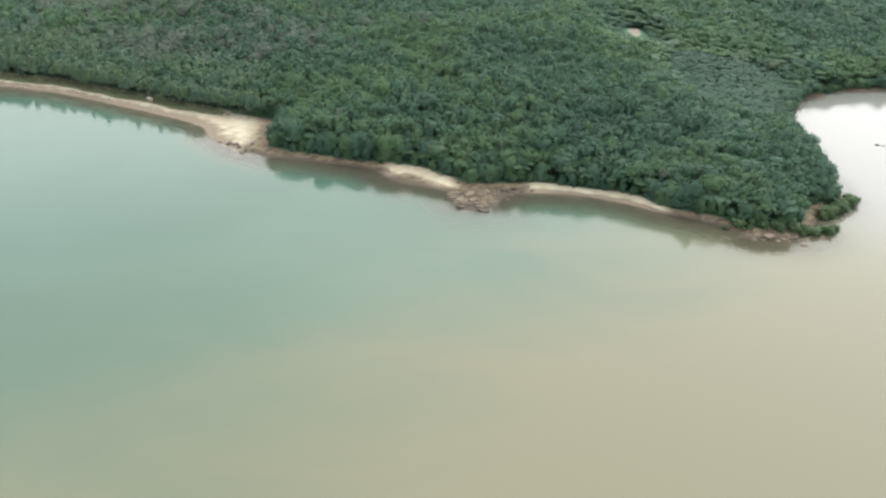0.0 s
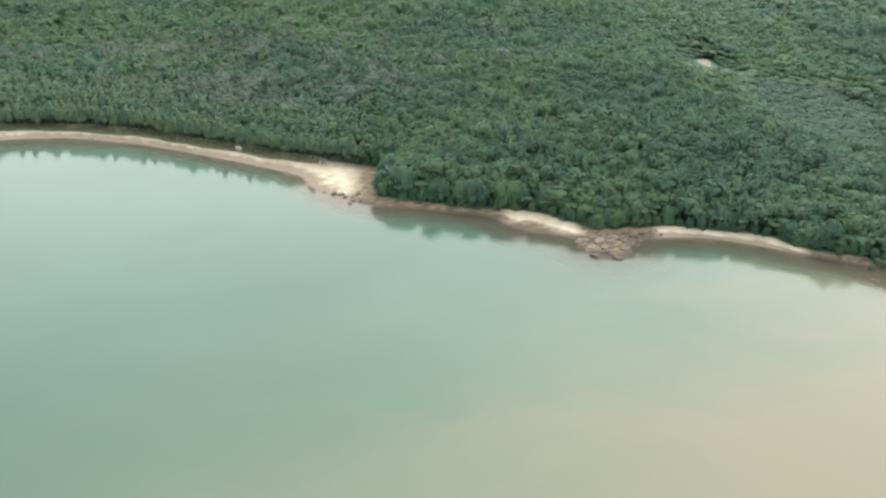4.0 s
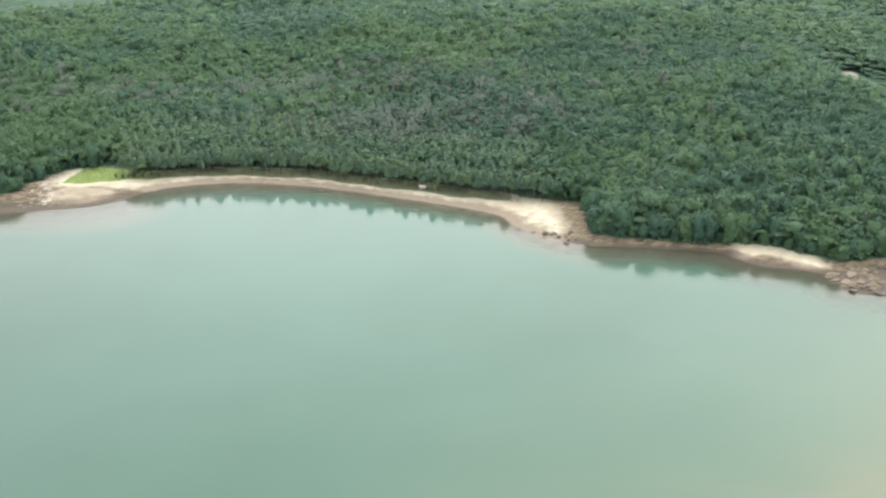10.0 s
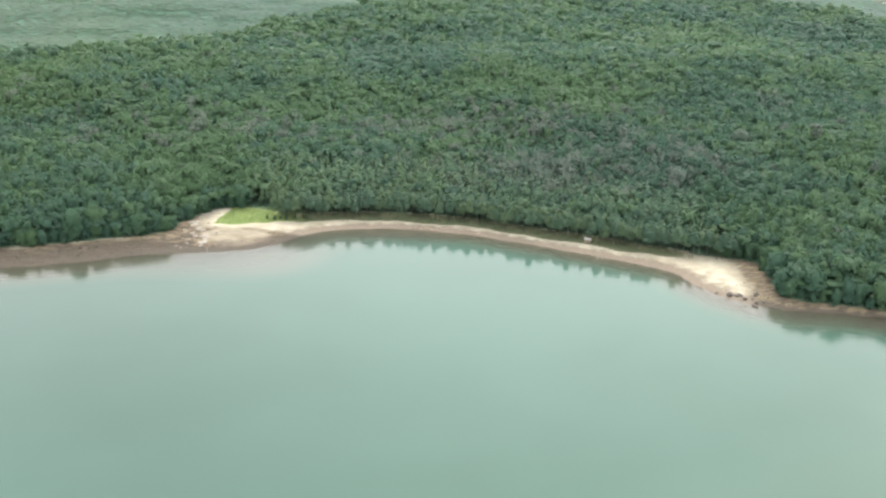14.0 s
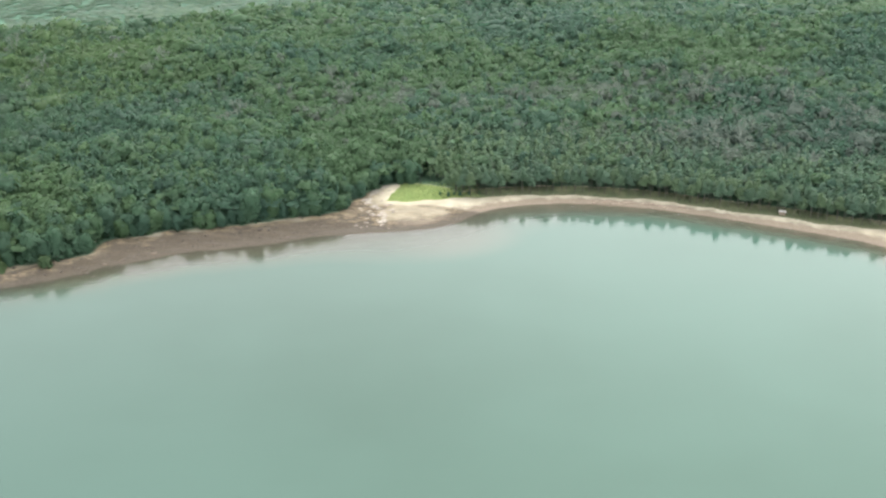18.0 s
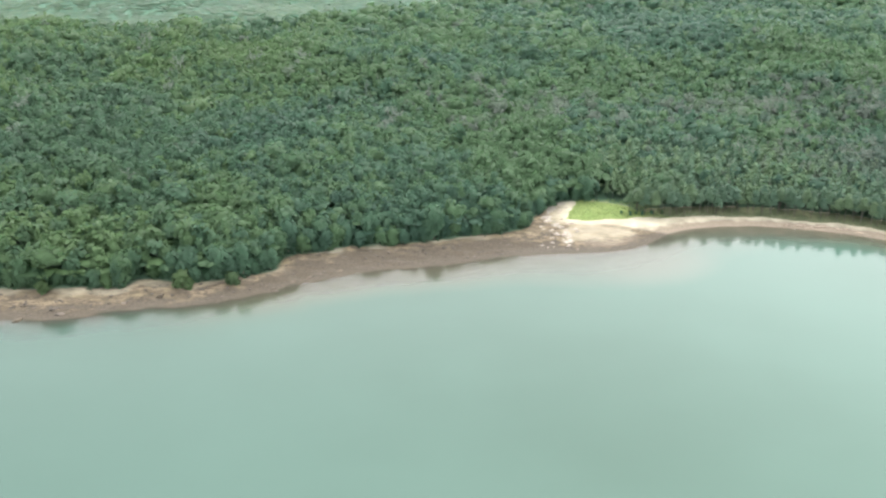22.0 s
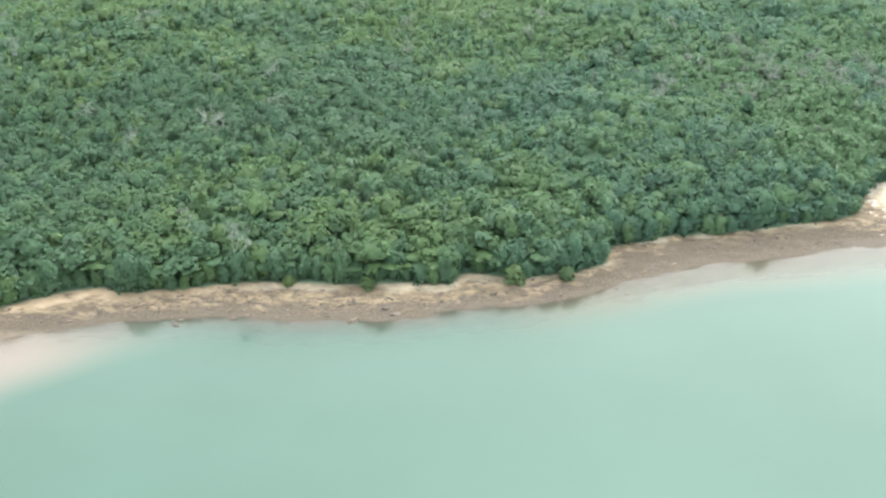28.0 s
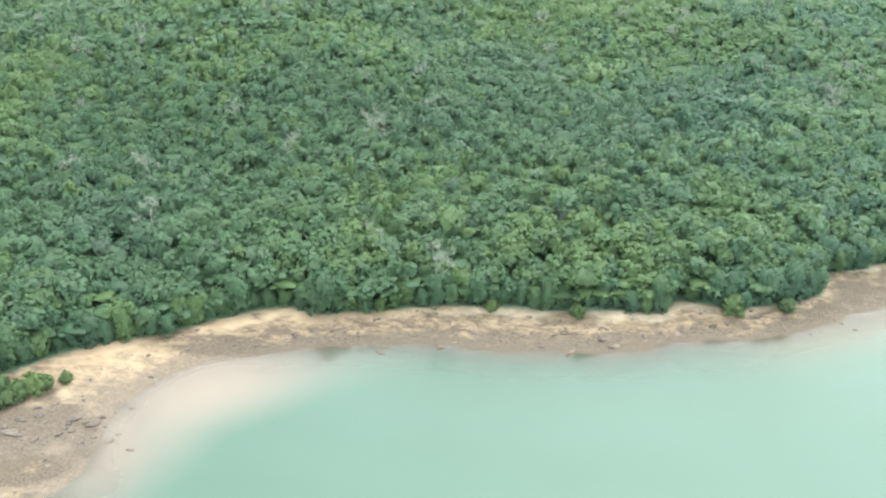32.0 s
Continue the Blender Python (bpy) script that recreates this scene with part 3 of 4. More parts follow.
def lawn(x, y):
    """1 on the grass beside the creek, with an uneven edge, narrowing along the top of the beach."""
    w = 3.2 * (rough(x, y, 5, 61) - 0.5) + 1.6 * (rough(x, y, 2, 62) - 0.5)
    left = step(x + w - 0.25 * (y - 500), -302.5, -299.5)
    front = step(y + 0.7 * w - 0.09 * np.clip(x + 290, 0, 60), 495.3, 497.3)
    return left * front * step(-(x + 2 * w), 250, 262)


turf = np.maximum(lawn(gx, gy) * step(GT, 4.0, 0.0) * (GT > -22) * (gy > 480), 0)
fringe = bump_at(gx, -270, -95, 20) * step(GT + 2.5 * (rough(gx, gy, 6, 45) - 0.5), -4.9, -3.0) * step(-GT, -8.0, -4.0) * 0.75
wooded = np.where(np.maximum(turf, fringe) > 0.4, -1, np.where((gy > 700) & (GS > 0), 3, GT))
silty = np.maximum(0.5 * swell(gx, gy, -270, 458, 48, 30), swell(gx, gy, -600, 385, 38, 40))
silty = np.maximum(silty, 0.95 * swell(gx, gy, -616, 358, 20, 28))
silty = np.maximum(silty, np.maximum(1.2 * swell(gx, gy, 300, 470, 110, 110), 0.3 * bump_at(gx, -420, -60, 60)))
worn = rough(gx, gy, 7, 41)
sand_cover = beach_share(gx, gy) * np.where(gx < -560, 0.7 * step(GT + 4 * worn, -3.0, -1.0) * step(rough(gx, gy, 4.5, 43), 0.15, 0.5), 1)
sand_cover = np.maximum(sand_cover, 0.4 * bump_at(gx, -576, -425, 10) * step(GT + 5 * worn, -0.6, 1.2))
sand_cover *= np.where((gx < -255) & (gx > -330), step(gy + 3 * worn + 0.22 * np.clip(gx + 285, 0, 40), 491.0, 494.0), 1)
sand_cover = np.maximum(sand_cover, 0.6 * bump_at(gx, -415, -336, 8) * step(GT + 4 * worn, 0.2, 1.6) * step(rough(gx, gy, 9, 44), 0.3, 0.5))
sand_cover = np.maximum(sand_cover, 0.5 * step(swell(gx, gy, -290, 483, 15, 11) + 0.5 * (worn - 0.5), 0.3, 0.55))
sand_cover = np.maximum(sand_cover, 0.3 * step(swell(gx, gy, -611, 384, 26, 19) + 0.5 * (worn - 0.5), 0.3, 0.6))
sand_cover = np.maximum(sand_cover, 0.3 * step(swell(gx, gy, -634, 360, 26, 26) + 0.9 * (rough(gx, gy, 3.5, 91) - 0.5), 0.25, 0.65))
bar = step(swell(gx + 0.35 * gy, gy - 0.25 * gx, -633 + 0.35 * 344, 344 + 0.25 * 633, 16, 5.5) + 0.3 * (worn - 0.5), 0.3, 0.5)
sand_cover *= 1 - bar
wedge = step(swell(gx - 0.35 * gy, gy, -600 - 0.35 * 400, 400, 20, 5) + 0.4 * (worn - 0.5), 0.3, 0.55)
sand_cover *= 1 - 0.95 * wedge
weedy = step(swell(gx, gy, -634, 360, 22, 13) + 0.9 * (rough(gx, gy, 4, 95) - 0.5), 0.45, 0.65)
sand_cover *= 1 - 0.85 * weedy
sand_cover *= np.where((gx > -110) & (gx < -55), 1 - 0.9 * step(gx + 5 * (worn - 0.5), -81, -76), 1)
sand_cover *= np.where(gx > -60, step(GT + 5 * worn, -6.5, -3.5), 1)
creek = smooth_line([(-302, 522), (-303, 512), (-309, 504), (-311, 498), (-307, 489), (-302.5, 482), (-303, 476)], 2.0)
stony = np.zeros(len(gx))
near = (abs(gx + 304) < 14) & (gy > 455) & (gy < 525)
stony[near] = (GS[near] > -0.5) * np.clip(1.25 - np.sqrt(((gx[near, None] - creek[:, 0]) ** 2 + (gy[near, None] - creek[:, 1]) ** 2).min(1)) / 2.6, 0, 1)
stony = np.maximum(0.72 * stony, 0.32 * swell(gx, gy, -310, 488, 8, 12) * (GS > 0))
clearing = 1.5 * swell(gx, gy, 131.5, 641, 4.5, 8)
ground = new("ground", sheet("ground", XS, YS, GZ, MAT_GROUND, [
    ("sandy", sand_cover), ("silty", silty), ("stony", stony), ("muddy", np.maximum(bump_at(gx, -425, -316, 24), 0.9 * np.maximum(np.maximum(0.5 * bar, wedge), weedy))), ("wooded", wooded), ("grassy", turf), ("grass_shade", fringe), ("low_growth", lowland(gx, gy) * (GS > 0)), ("bare", clearing)]))
tagged(ground, "sandy and rocky shore rising to dark forest floor", "ground", kind="structure")

WX, WY = XS[::2], YS[::2]
wx, wy = (v.ravel() for v in np.meshgrid(WX, WY))
depth = -GZ.reshape(len(YS), len(XS))[::2, ::2].ravel()
WS = GS.reshape(len(YS), len(XS))[::2, ::2].ravel()
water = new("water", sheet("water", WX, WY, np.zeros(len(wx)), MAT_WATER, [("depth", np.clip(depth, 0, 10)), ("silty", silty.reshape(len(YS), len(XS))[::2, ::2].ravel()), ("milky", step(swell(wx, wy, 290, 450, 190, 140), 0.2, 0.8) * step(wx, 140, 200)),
    # painted tree reflection: strongest at the waterline, fading offshore
    ("tree_reflection", np.where(WS > 0, 1, np.exp(-((np.clip(-WS, 0, None) / (13 - 4 * bump_at(wx, -265, -92, 80))) ** 2))) * step(wx, -470, -410) * step(-wx, -175, -150) * (1 - 0.75 * swell(wx, wy, -275, 455, 35, 25)) * (1 - 0.9 * swell(wx, wy, 21, 362, 24, 12)))]))
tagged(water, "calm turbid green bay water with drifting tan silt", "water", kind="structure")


def height(x, y):
    z, _, _ = land([x], [y])
    return float(z[0])


# ---- trees ----
def ball(sub):
    bm = bmesh.new()
    bmesh.ops.create_icosphere(bm, subdivisions=sub, radius=1)
    v = np.array([p.co for p in bm.verts])
    f = np.array([[p.index for p in q.verts] for q in bm.faces])
    bm.free()
    return v, f


BALLS = {k: ball(k) for k in (1, 2, 3)}


def lobes_of(kind, rng):
    """Centres and radii of the leafy masses that make one crown of unit radius."""
    c = []
    if kind == "broad":
        # a wide crown of uneven clumps
        c = [(0, 0, 0.0, 0.6)]
        for i in range(14):
            a, r = i * 2.399 + rng.uniform(-0.5, 0.5), 0.15 + 0.62 * math.sqrt((i + 0.5) / 14)
            c.append((r * math.cos(a), r * math.sin(a), 0.55 - 0.9 * r * r + rng.uniform(-0.2, 0.2), rng.uniform(0.2, 0.38)))
    elif kind == "dome":
        # a full round head, billowing all over
        c = [(0, 0, 0.0, 0.68)]
        for i in range(16):
            a, h = i * 2.399 + rng.uniform(-0.4, 0.4), 0.95 - 1.3 * (i + 0.5) / 16
            r = math.sqrt(max(0.05, 1 - h * h)) * 0.66
            c.append((r * math.cos(a), r * math.sin(a), 0.62 * h + rng.uniform(-0.08, 0.1), rng.uniform(0.24, 0.42)))
    elif kind == "tuft":
        # a small loose head, taller than wide
        c = [(0, 0, -0.1, 0.45)]
        for i in range(8):
            a, r = i * 2.399 + rng.uniform(-0.6, 0.6), rng.uniform(0.15, 0.5)
            c.append((r * math.cos(a), r * math.sin(a), rng.uniform(-0.5, 0.8) * (1.2 - r), rng.uniform(0.18, 0.36)))
    elif kind == "skirt":
        c = [(0, 0, 0.3, 0.6), (0, 0, -0.45, 0.6)]
        for i in range(13):
            a, r = i * 2.399 + rng.uniform(-0.4, 0.4), rng.uniform(0.4, 0.7)
            c.append((r * math.cos(a), r * math.sin(a), rng.uniform(-0.95, 0.6), rng.uniform(0.25, 0.42)))
    else:
        for i in range(9):
            h, a = i / 8, i * 2.399
            r = 0.42 * (1 - h) + 0.06
            c.append((r * math.cos(a), r * math.sin(a), -1.1 + 2.5 * h, (0.62 - 0.36 * h) * rng.uniform(0.85, 1.15)))
    return np.array(c)


def unit(v):
    return v / (np.linalg.norm(v, axis=-1, keepdims=True) + 1e-9)


def crown(kind, sub, leaves, size, seed, cut=-0.55):
    """A crown: billowing leafy masses with loose sprays of leaves standing off them. Vertices, faces and soft normals."""
    rng = np.random.default_rng(seed)
    lobes = lobes_of(kind, rng)
    d, f = BALLS[sub]
    if kind == "fine":
        d2 = d * (0.5, 0.5, 1.3)
        verts = d2 * (1 - 0.35 * (d[:, 2:] > 0.3)) * rng.uniform(0.85, 1.1, (len(d), 1))
    else:
        reach = np.full(len(d), 0.3)
        for x, y, z, r in lobes:
            b = d @ (x, y, z)
            disc = b * b - (x * x + y * y + z * z) + r * r
            reach = np.maximum(reach, np.where(disc > 0, b + np.sqrt(np.maximum(disc, 0)), 0))
        verts = d * reach[:, None] * rng.uniform(0.76, 0.98, (len(d), 1))
    if kind in ("broad", "dome", "tuft"):
        f = f[verts[f][:, :, 2].max(1) > cut]
    flat = np.cross(verts[f[:, 1]] - verts[f[:, 0]], verts[f[:, 2]] - verts[f[:, 0]])
    bent = np.zeros_like(verts)
    for i in range(3):
        np.add.at(bent, f[:, i], flat)
    # leaves lie flatter than the outline of the crown
    normals = unit(0.62 * unit(bent) + (0, 0, 0.38))
    core = len(verts)
    k = rng.choice(len(lobes), leaves, p=lobes[:, 3] ** 2 / (lobes[:, 3] ** 2).sum())
    n = unit(rng.normal(size=(leaves * 3, 3)))
    k = np.tile(k, 3)
    p = lobes[k, :3] + n * lobes[k, 3:] * rng.uniform(0.88, 1.25, (leaves * 3, 1))
    hid = np.zeros(len(p), bool)
    for x, y, z, r in lobes:
        hid |= np.linalg.norm(p - (x, y, z), axis=1) < r * 0.86
    good = np.where(~hid & ((n[:, 2] > -0.45) | (kind == "skirt")))[0][:leaves]
    p, n = p[good], n[good]
    m = len(p)
    face = unit(n + rng.normal(size=(m, 3)) * 0.45 + (0, 0, 0.4))
    u = unit(np.cross(face, rng.normal(size=(m, 3))))
    w = np.cross(face, u)
    s = size * rng.uniform(0.7, 1.4, (m, 1))
    tri = np.stack([p + u * s, p - u * 0.5 * s + w * 0.9 * s, p - u * 0.55 * s - w * 0.8 * s], 1).reshape(-1, 3)
    soft = np.repeat(unit(0.3 * n + 0.3 * face + (0, 0, 0.4)), 3, axis=0)
    verts, normals = np.vstack([verts, tri]), np.vstack([normals, soft])
    faces = np.vstack([f, core + np.arange(3 * m).reshape(-1, 3)])
    used = np.unique(faces)
    back = np.full(len(verts), -1)
    back[used] = np.arange(len(used))
    return verts[used], back[faces], normals[used]


def limb_mesh(segments, sides):
    """Tapered round limbs: segments of (start, end, radius at start, radius at end)."""
    vs, fs = [], []
    for a, b, ra, rb in segments:
        a, b = np.array(a, float), np.array(b, float)
        d = (b - a) / (np.linalg.norm(b - a) + 1e-9)
        u = np.cross(d, (0.3, 0.9, 0.1))
        u /= np.linalg.norm(u)
        w = np.cross(d, u)
        t = np.arange(sides) * 2 * math.pi / sides
        ring = np.cos(t)[:, None] * u + np.sin(t)[:, None] * w
        o = len(vs) * sides
        vs += [a + ring * ra, b + ring * rb]
        for i in range(sides):
            j = (i + 1) % sides
            fs += [(o + i, o + j, o + sides + j), (o + i, o + sides + j, o + sides + i)]
    return np.vstack(vs), np.array(fs)


def trunk_segments(rng, tall, thick, limbs, spread):
    segs, p = [], np.zeros(3)
    for i in range(4):
        q = p + (rng.normal() * 0.12, rng.normal() * 0.12, tall / 4)
        segs.append((p, q, thick * (1 - 0.17 * i), thick * (1 - 0.17 * (i + 1))))
        if i >= 2:
            for _ in range(limbs):
                a = rng.uniform(0, 6.28)
                e = q + (math.cos(a) * spread, math.sin(a) * spread, rng.uniform(0.4, 0.9) * spread)
                segs.append((q, e, thick * 0.4, thick * 0.12))
        p = q
    return segs


def part(name, mesh, parent, label=""):
    ob = new(name, mesh)
    ob.parent = parent
    return tagged(ob, label)


def make_tree(kind, seed, leaf_mat, bark, radius, lift, tall, leaves, size, name, label, category):
    rng = np.random.default_rng(seed)
    root = tagged(new(name), label, category)
    v, f = limb_mesh(trunk_segments(rng, lift + 0.3 * tall, 0.22 if kind != "fine" else 0.14, 3, radius * 0.4), 6)
    part("trunk", mesh_from("trunk", v, f, bark, smooth=True), root)
    v, f, n = crown(kind, 2, leaves, size, seed)
    v = v * (radius, radius, tall) + (0, 0, lift)
    part("crown", mesh_from("crown", v, f, leaf_mat, smooth=True, normals=unit(n / (radius, radius, tall))), root)
    return root


def place(x, y, z, turn, s, sz):
    return pose(x, y, z, 0, 0, turn) @ Matrix.Diagonal((s, s, sz, 1))


BROAD_SET = [make_tree("skirt", 40 + i, MAT_BROAD, MAT_BARK, 4.3, 5.4, 5.0, 620, 0.115, "broadleaf_tree",
                       "dense green broadleaf tree with foliage down to the shore", "tree") for i in range(6)]
FINE_SET = [make_tree("fine", 60 + i, MAT_FINE, MAT_DARK_BARK, 2.4, 9.6, 2.1, 420, 0.2, "casuarina_tree",
                      "slender olive casuarina with a bare trunk behind the beach", "tree") for i in range(5)]
SHRUB_SET = [make_tree("skirt", 80 + i, MAT_SHRUB, MAT_BARK, 2.0, 1.6, 1.6, 300, 0.18, "shrub",
                       "bright green rounded shrub at the forest edge", "shrub") for i in range(3)]
for ob in BROAD_SET + FINE_SET + SHRUB_SET:
    ob.location = (0, 900, -60)

front_rng = np.random.default_rng(9)
taken = []


def along(line, gap, lo, hi):
    """Stations every gap metres on a line, between two values of x, with the way inland."""
    keep = line[(line[:, 0] > lo) & (line[:, 0] < hi)]
    d = np.r_[0, np.cumsum(np.linalg.norm(np.diff(keep, axis=0), axis=1))]
    for s in np.arange(0, d[-1], gap):
        x, y = np.interp(s, d, keep[:, 0]), np.interp(s, d, keep[:, 1])
        x2, y2 = np.interp(s + 1, d, keep[:, 0]), np.interp(s + 1, d, keep[:, 1])
        n = np.array((-(y2 - y), x2 - x))
        yield x, y, n / (np.linalg.norm(n) + 1e-9)


def plant(kinds, group, x, y, s, sz, sink=0.0):
    src = kinds[front_rng.integers(len(kinds))]
    ob = copy_thing(src, place(x, y, height(x, y) - sink, front_rng.uniform(0, 360), s, sz))
    tagged(ob, group=group)
    taken.append((x, y, 2.6 * s if kinds is BROAD_SET else 1.4))
    return ob


def open_turf(x, y):
    return swell(x, y, -288, 503, 14, 7) > 0.37


for x, y, n in along(np.vstack([woods_line, smooth_line(WATER_BACK[:3], 3)]), 4.3, -668, 330):
    if -292 < x < -88 and y > 460:
        continue
    s = front_rng.uniform(0.5, 1.25)
    px, py = np.array((x, y)) + n * (0.4 if x > 172 else 2.6 * s + front_rng.uniform(-0.5, 2.6))
    low = 0.5 if (px > 158 and py > 375) else 0.7 if px > 112 else 0.8 if (px < 60 and px > -10) else 1.0
    plant(BROAD_SET, "trees along the shore", px, py, s * (0.85 if low < 1 else 1), s * low * front_rng.uniform(0.85, 1.2), 0.3)
for x, y, n in along(woods_line, 3.3, -276, -76):
    if y < 458:
        continue
    for row in (-0.8, 2.6):
        px, py = np.array((x, y)) + n * (row + front_rng.uniform(-0.8, 0.9)) + front_rng.normal(size=2) * 0.5
        plant(FINE_SET, "casuarinas behind the beach", px, py, front_rng.uniform(0.85, 1.25), front_rng.uniform(0.66, 0.98), 0.2)


for x, y, s in ((-279, 502, 0.17), (-275.5, 500.4, 0.2), (-273, 501.4, 0.15), (-270.5, 500.8, 0.2), (-266.5, 501.6, 0.18), (-262, 502.6, 0.15)):
    ob = plant(BROAD_SET, "bushes on the lawn", x, y, s, s)
    ob.name = "bush"
    tagged(ob, "small dark green bush on the grass by the beach", "bush")

BARE = ((-631, 446, 17), (-193, 600, 17), (-166, 542, 15), (-153, 533, 15), (-150, 521, 14), (-563, 514, 17), (-543, 538, 17), (-625, 622, 18), (-670, 482, 17), (-621, 529, 16), (-302, 590, 16), (-329, 610, 17), (-139, 536, 15), (-728, 604, 18))
for x, y, tall in BARE:
    taken.append((x, y - 2, 4.0))


# the rest of the forest, joined: too many to count
def template_set(kind, sub, leaves, size, seed, count=10, cut=-0.15):
    return [crown(kind, sub, leaves, size, seed + i, cut) for i in range(count)]


def woods(name, spots, templates, radius, lift, tall, mat, seed, label, trunks=True):
    """One mesh of many trees. spots: x, y, ground, scale, height scale, tone, dry."""
    rng = np.random.default_rng(seed)
    pick = rng.integers(len(templates), size=len(spots))
    tv, tf = limb_mesh([((0, 0, 0), (0, 0, 1), 1, 0.6)], 3)
    vs, fs, ns, tone, dry, o = [], [], [], [], [], 0
    for k, (v, f, n) in enumerate(templates):
        p = spots[pick == k]
        if not len(p):
            continue
        a = rng.uniform(0, 6.28, len(p))
        c, s = np.cos(a)[:, None], np.sin(a)[:, None]
        r = radius * p[:, 3:4]
        lean = rng.uniform(0.8, 1.25, (len(p), 1))
        x = (v[:, 0] * c - v[:, 1] * s) * r * lean + p[:, 0:1]
        y = (v[:, 0] * s + v[:, 1] * c) * r / lean + p[:, 1:2]
        z = v[:, 2] * tall * p[:, 4:5] + lift * p[:, 4:5] + p[:, 2:3]
        vs.append(np.stack([x, y, z], -1).reshape(-1, 3))
        up = np.broadcast_to(n[:, 2] * radius / tall, (len(p), len(n)))
        ns.append(unit(np.stack([n[:, 0] * c - n[:, 1] * s, n[:, 0] * s + n[:, 1] * c, up], -1)).reshape(-1, 3))
        fs.append((f[None] + (o + np.arange(len(p)) * len(v))[:, None, None]).reshape(-1, 3))
        tone.append(np.repeat(p[:, 5], len(v)))
        dry.append(np.repeat(p[:, 6], len(v)))
        o += len(p) * len(v)
    if trunks:
        p = spots
        x = tv[:, 0] * 0.16 + p[:, 0:1]
        y = tv[:, 1] * 0.16 + p[:, 1:2]
        z = tv[:, 2] * lift * p[:, 4:5] + p[:, 2:3] - 0.2
        vs.append(np.stack([x, y, z], -1).reshape(-1, 3))
        ns.append(np.tile(unit(tv * (1, 1, 0)), (len(p), 1)))
        fs.append((tf[None] + (o + np.arange(len(p)) * len(tv))[:, None, None]).reshape(-1, 3))
        tone.append(np.zeros(len(p) * len(tv)))
        dry.append(np.ones(len(p) * len(tv)))
    me = mesh_from(name, np.vstack(vs), np.vstack(fs), mat, [("tone", np.concatenate(tone)), ("dry", np.concatenate(dry))], True, normals=np.vstack(ns))
    return tagged(new(name, me), label, "trees", kind="stuff")


def scatter(lo_y, hi_y, gap, seed, low=False):
    """Jittered stations over the wooded land between two lines of y."""
    rng = np.random.default_rng(seed)
    x, y = (v.ravel() for v in np.meshgrid(np.arange(-960, 560, gap), np.arange(lo_y, hi_y, gap)))
    x = x + rng.uniform(-0.48, 0.48, len(x)) * gap
    y = y + rng.uniform(-0.48, 0.48, len(y)) * gap
    far = np.clip(y - 380, 0, None)
    keep = (x > -690 - 0.42 * far) & (x < 200 + 0.42 * far)
    x, y = x[keep], y[keep]
    z, sd, td = land(x, y)
    keep = (td > 2.2) & ~open_turf(x, y) & (swell(x, y, 131, 636, 9, 15) < 0.37)
    keep &= (np.maximum(lowland(x, y), low_near(x, y) > 0.25) > 0.5) if low else (lowland(x, y) < 0.5)
    return rng, x[keep], y[keep], z[keep], td[keep]


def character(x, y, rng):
    """Tone and dryness of each tree, by the stand it grows in; inland trees are toned paler, as haze."""
    # the step on y stands in for haze, put into the tree colour
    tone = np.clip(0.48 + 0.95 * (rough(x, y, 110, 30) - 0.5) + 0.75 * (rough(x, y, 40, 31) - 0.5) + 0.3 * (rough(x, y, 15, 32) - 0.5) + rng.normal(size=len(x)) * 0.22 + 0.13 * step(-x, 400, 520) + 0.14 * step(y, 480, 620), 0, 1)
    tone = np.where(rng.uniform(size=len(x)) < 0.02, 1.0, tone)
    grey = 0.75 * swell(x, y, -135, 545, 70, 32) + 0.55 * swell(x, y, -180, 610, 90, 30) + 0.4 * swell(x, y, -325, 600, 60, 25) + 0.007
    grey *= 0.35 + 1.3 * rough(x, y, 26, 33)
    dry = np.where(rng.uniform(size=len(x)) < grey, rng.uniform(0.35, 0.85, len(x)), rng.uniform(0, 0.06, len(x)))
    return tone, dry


def fine_share(x, td):
    return bump_at(x, -285, -80, 16) * np.clip((62 - td) / 14, 0, 1)


# each stand: bounds in y, spacing, then the crowns that it mixes (kind, detail, sprays, their size, how many shapes)
STANDS = (
    ("western_forest", 356, 560, 3.5, (("dome", 1, 105, 0.17, 5), ("broad", 1, 105, 0.17, 6), ("tuft", 1, 85, 0.19, 4)), "dense rounded green crowns of the western shore forest"),
    ("near_forest", 356, 560, 3.5, (("dome", 1, 85, 0.18, 4), ("broad", 1, 85, 0.18, 6), ("tuft", 1, 70, 0.2, 5)), "dense mixed green forest canopy close to the shore"),
    ("inland_forest", 560, 740, 3.9, (("dome", 1, 40, 0.22, 4), ("broad", 1, 40, 0.22, 5), ("tuft", 1, 36, 0.24, 6)), "dense green forest canopy on rising ground inland"),
    ("far_forest", 740, 1300, 5.6, (("dome", 1, 16, 0.28, 5), ("broad", 1, 16, 0.28, 5)), "distant hazy green forest canopy"))
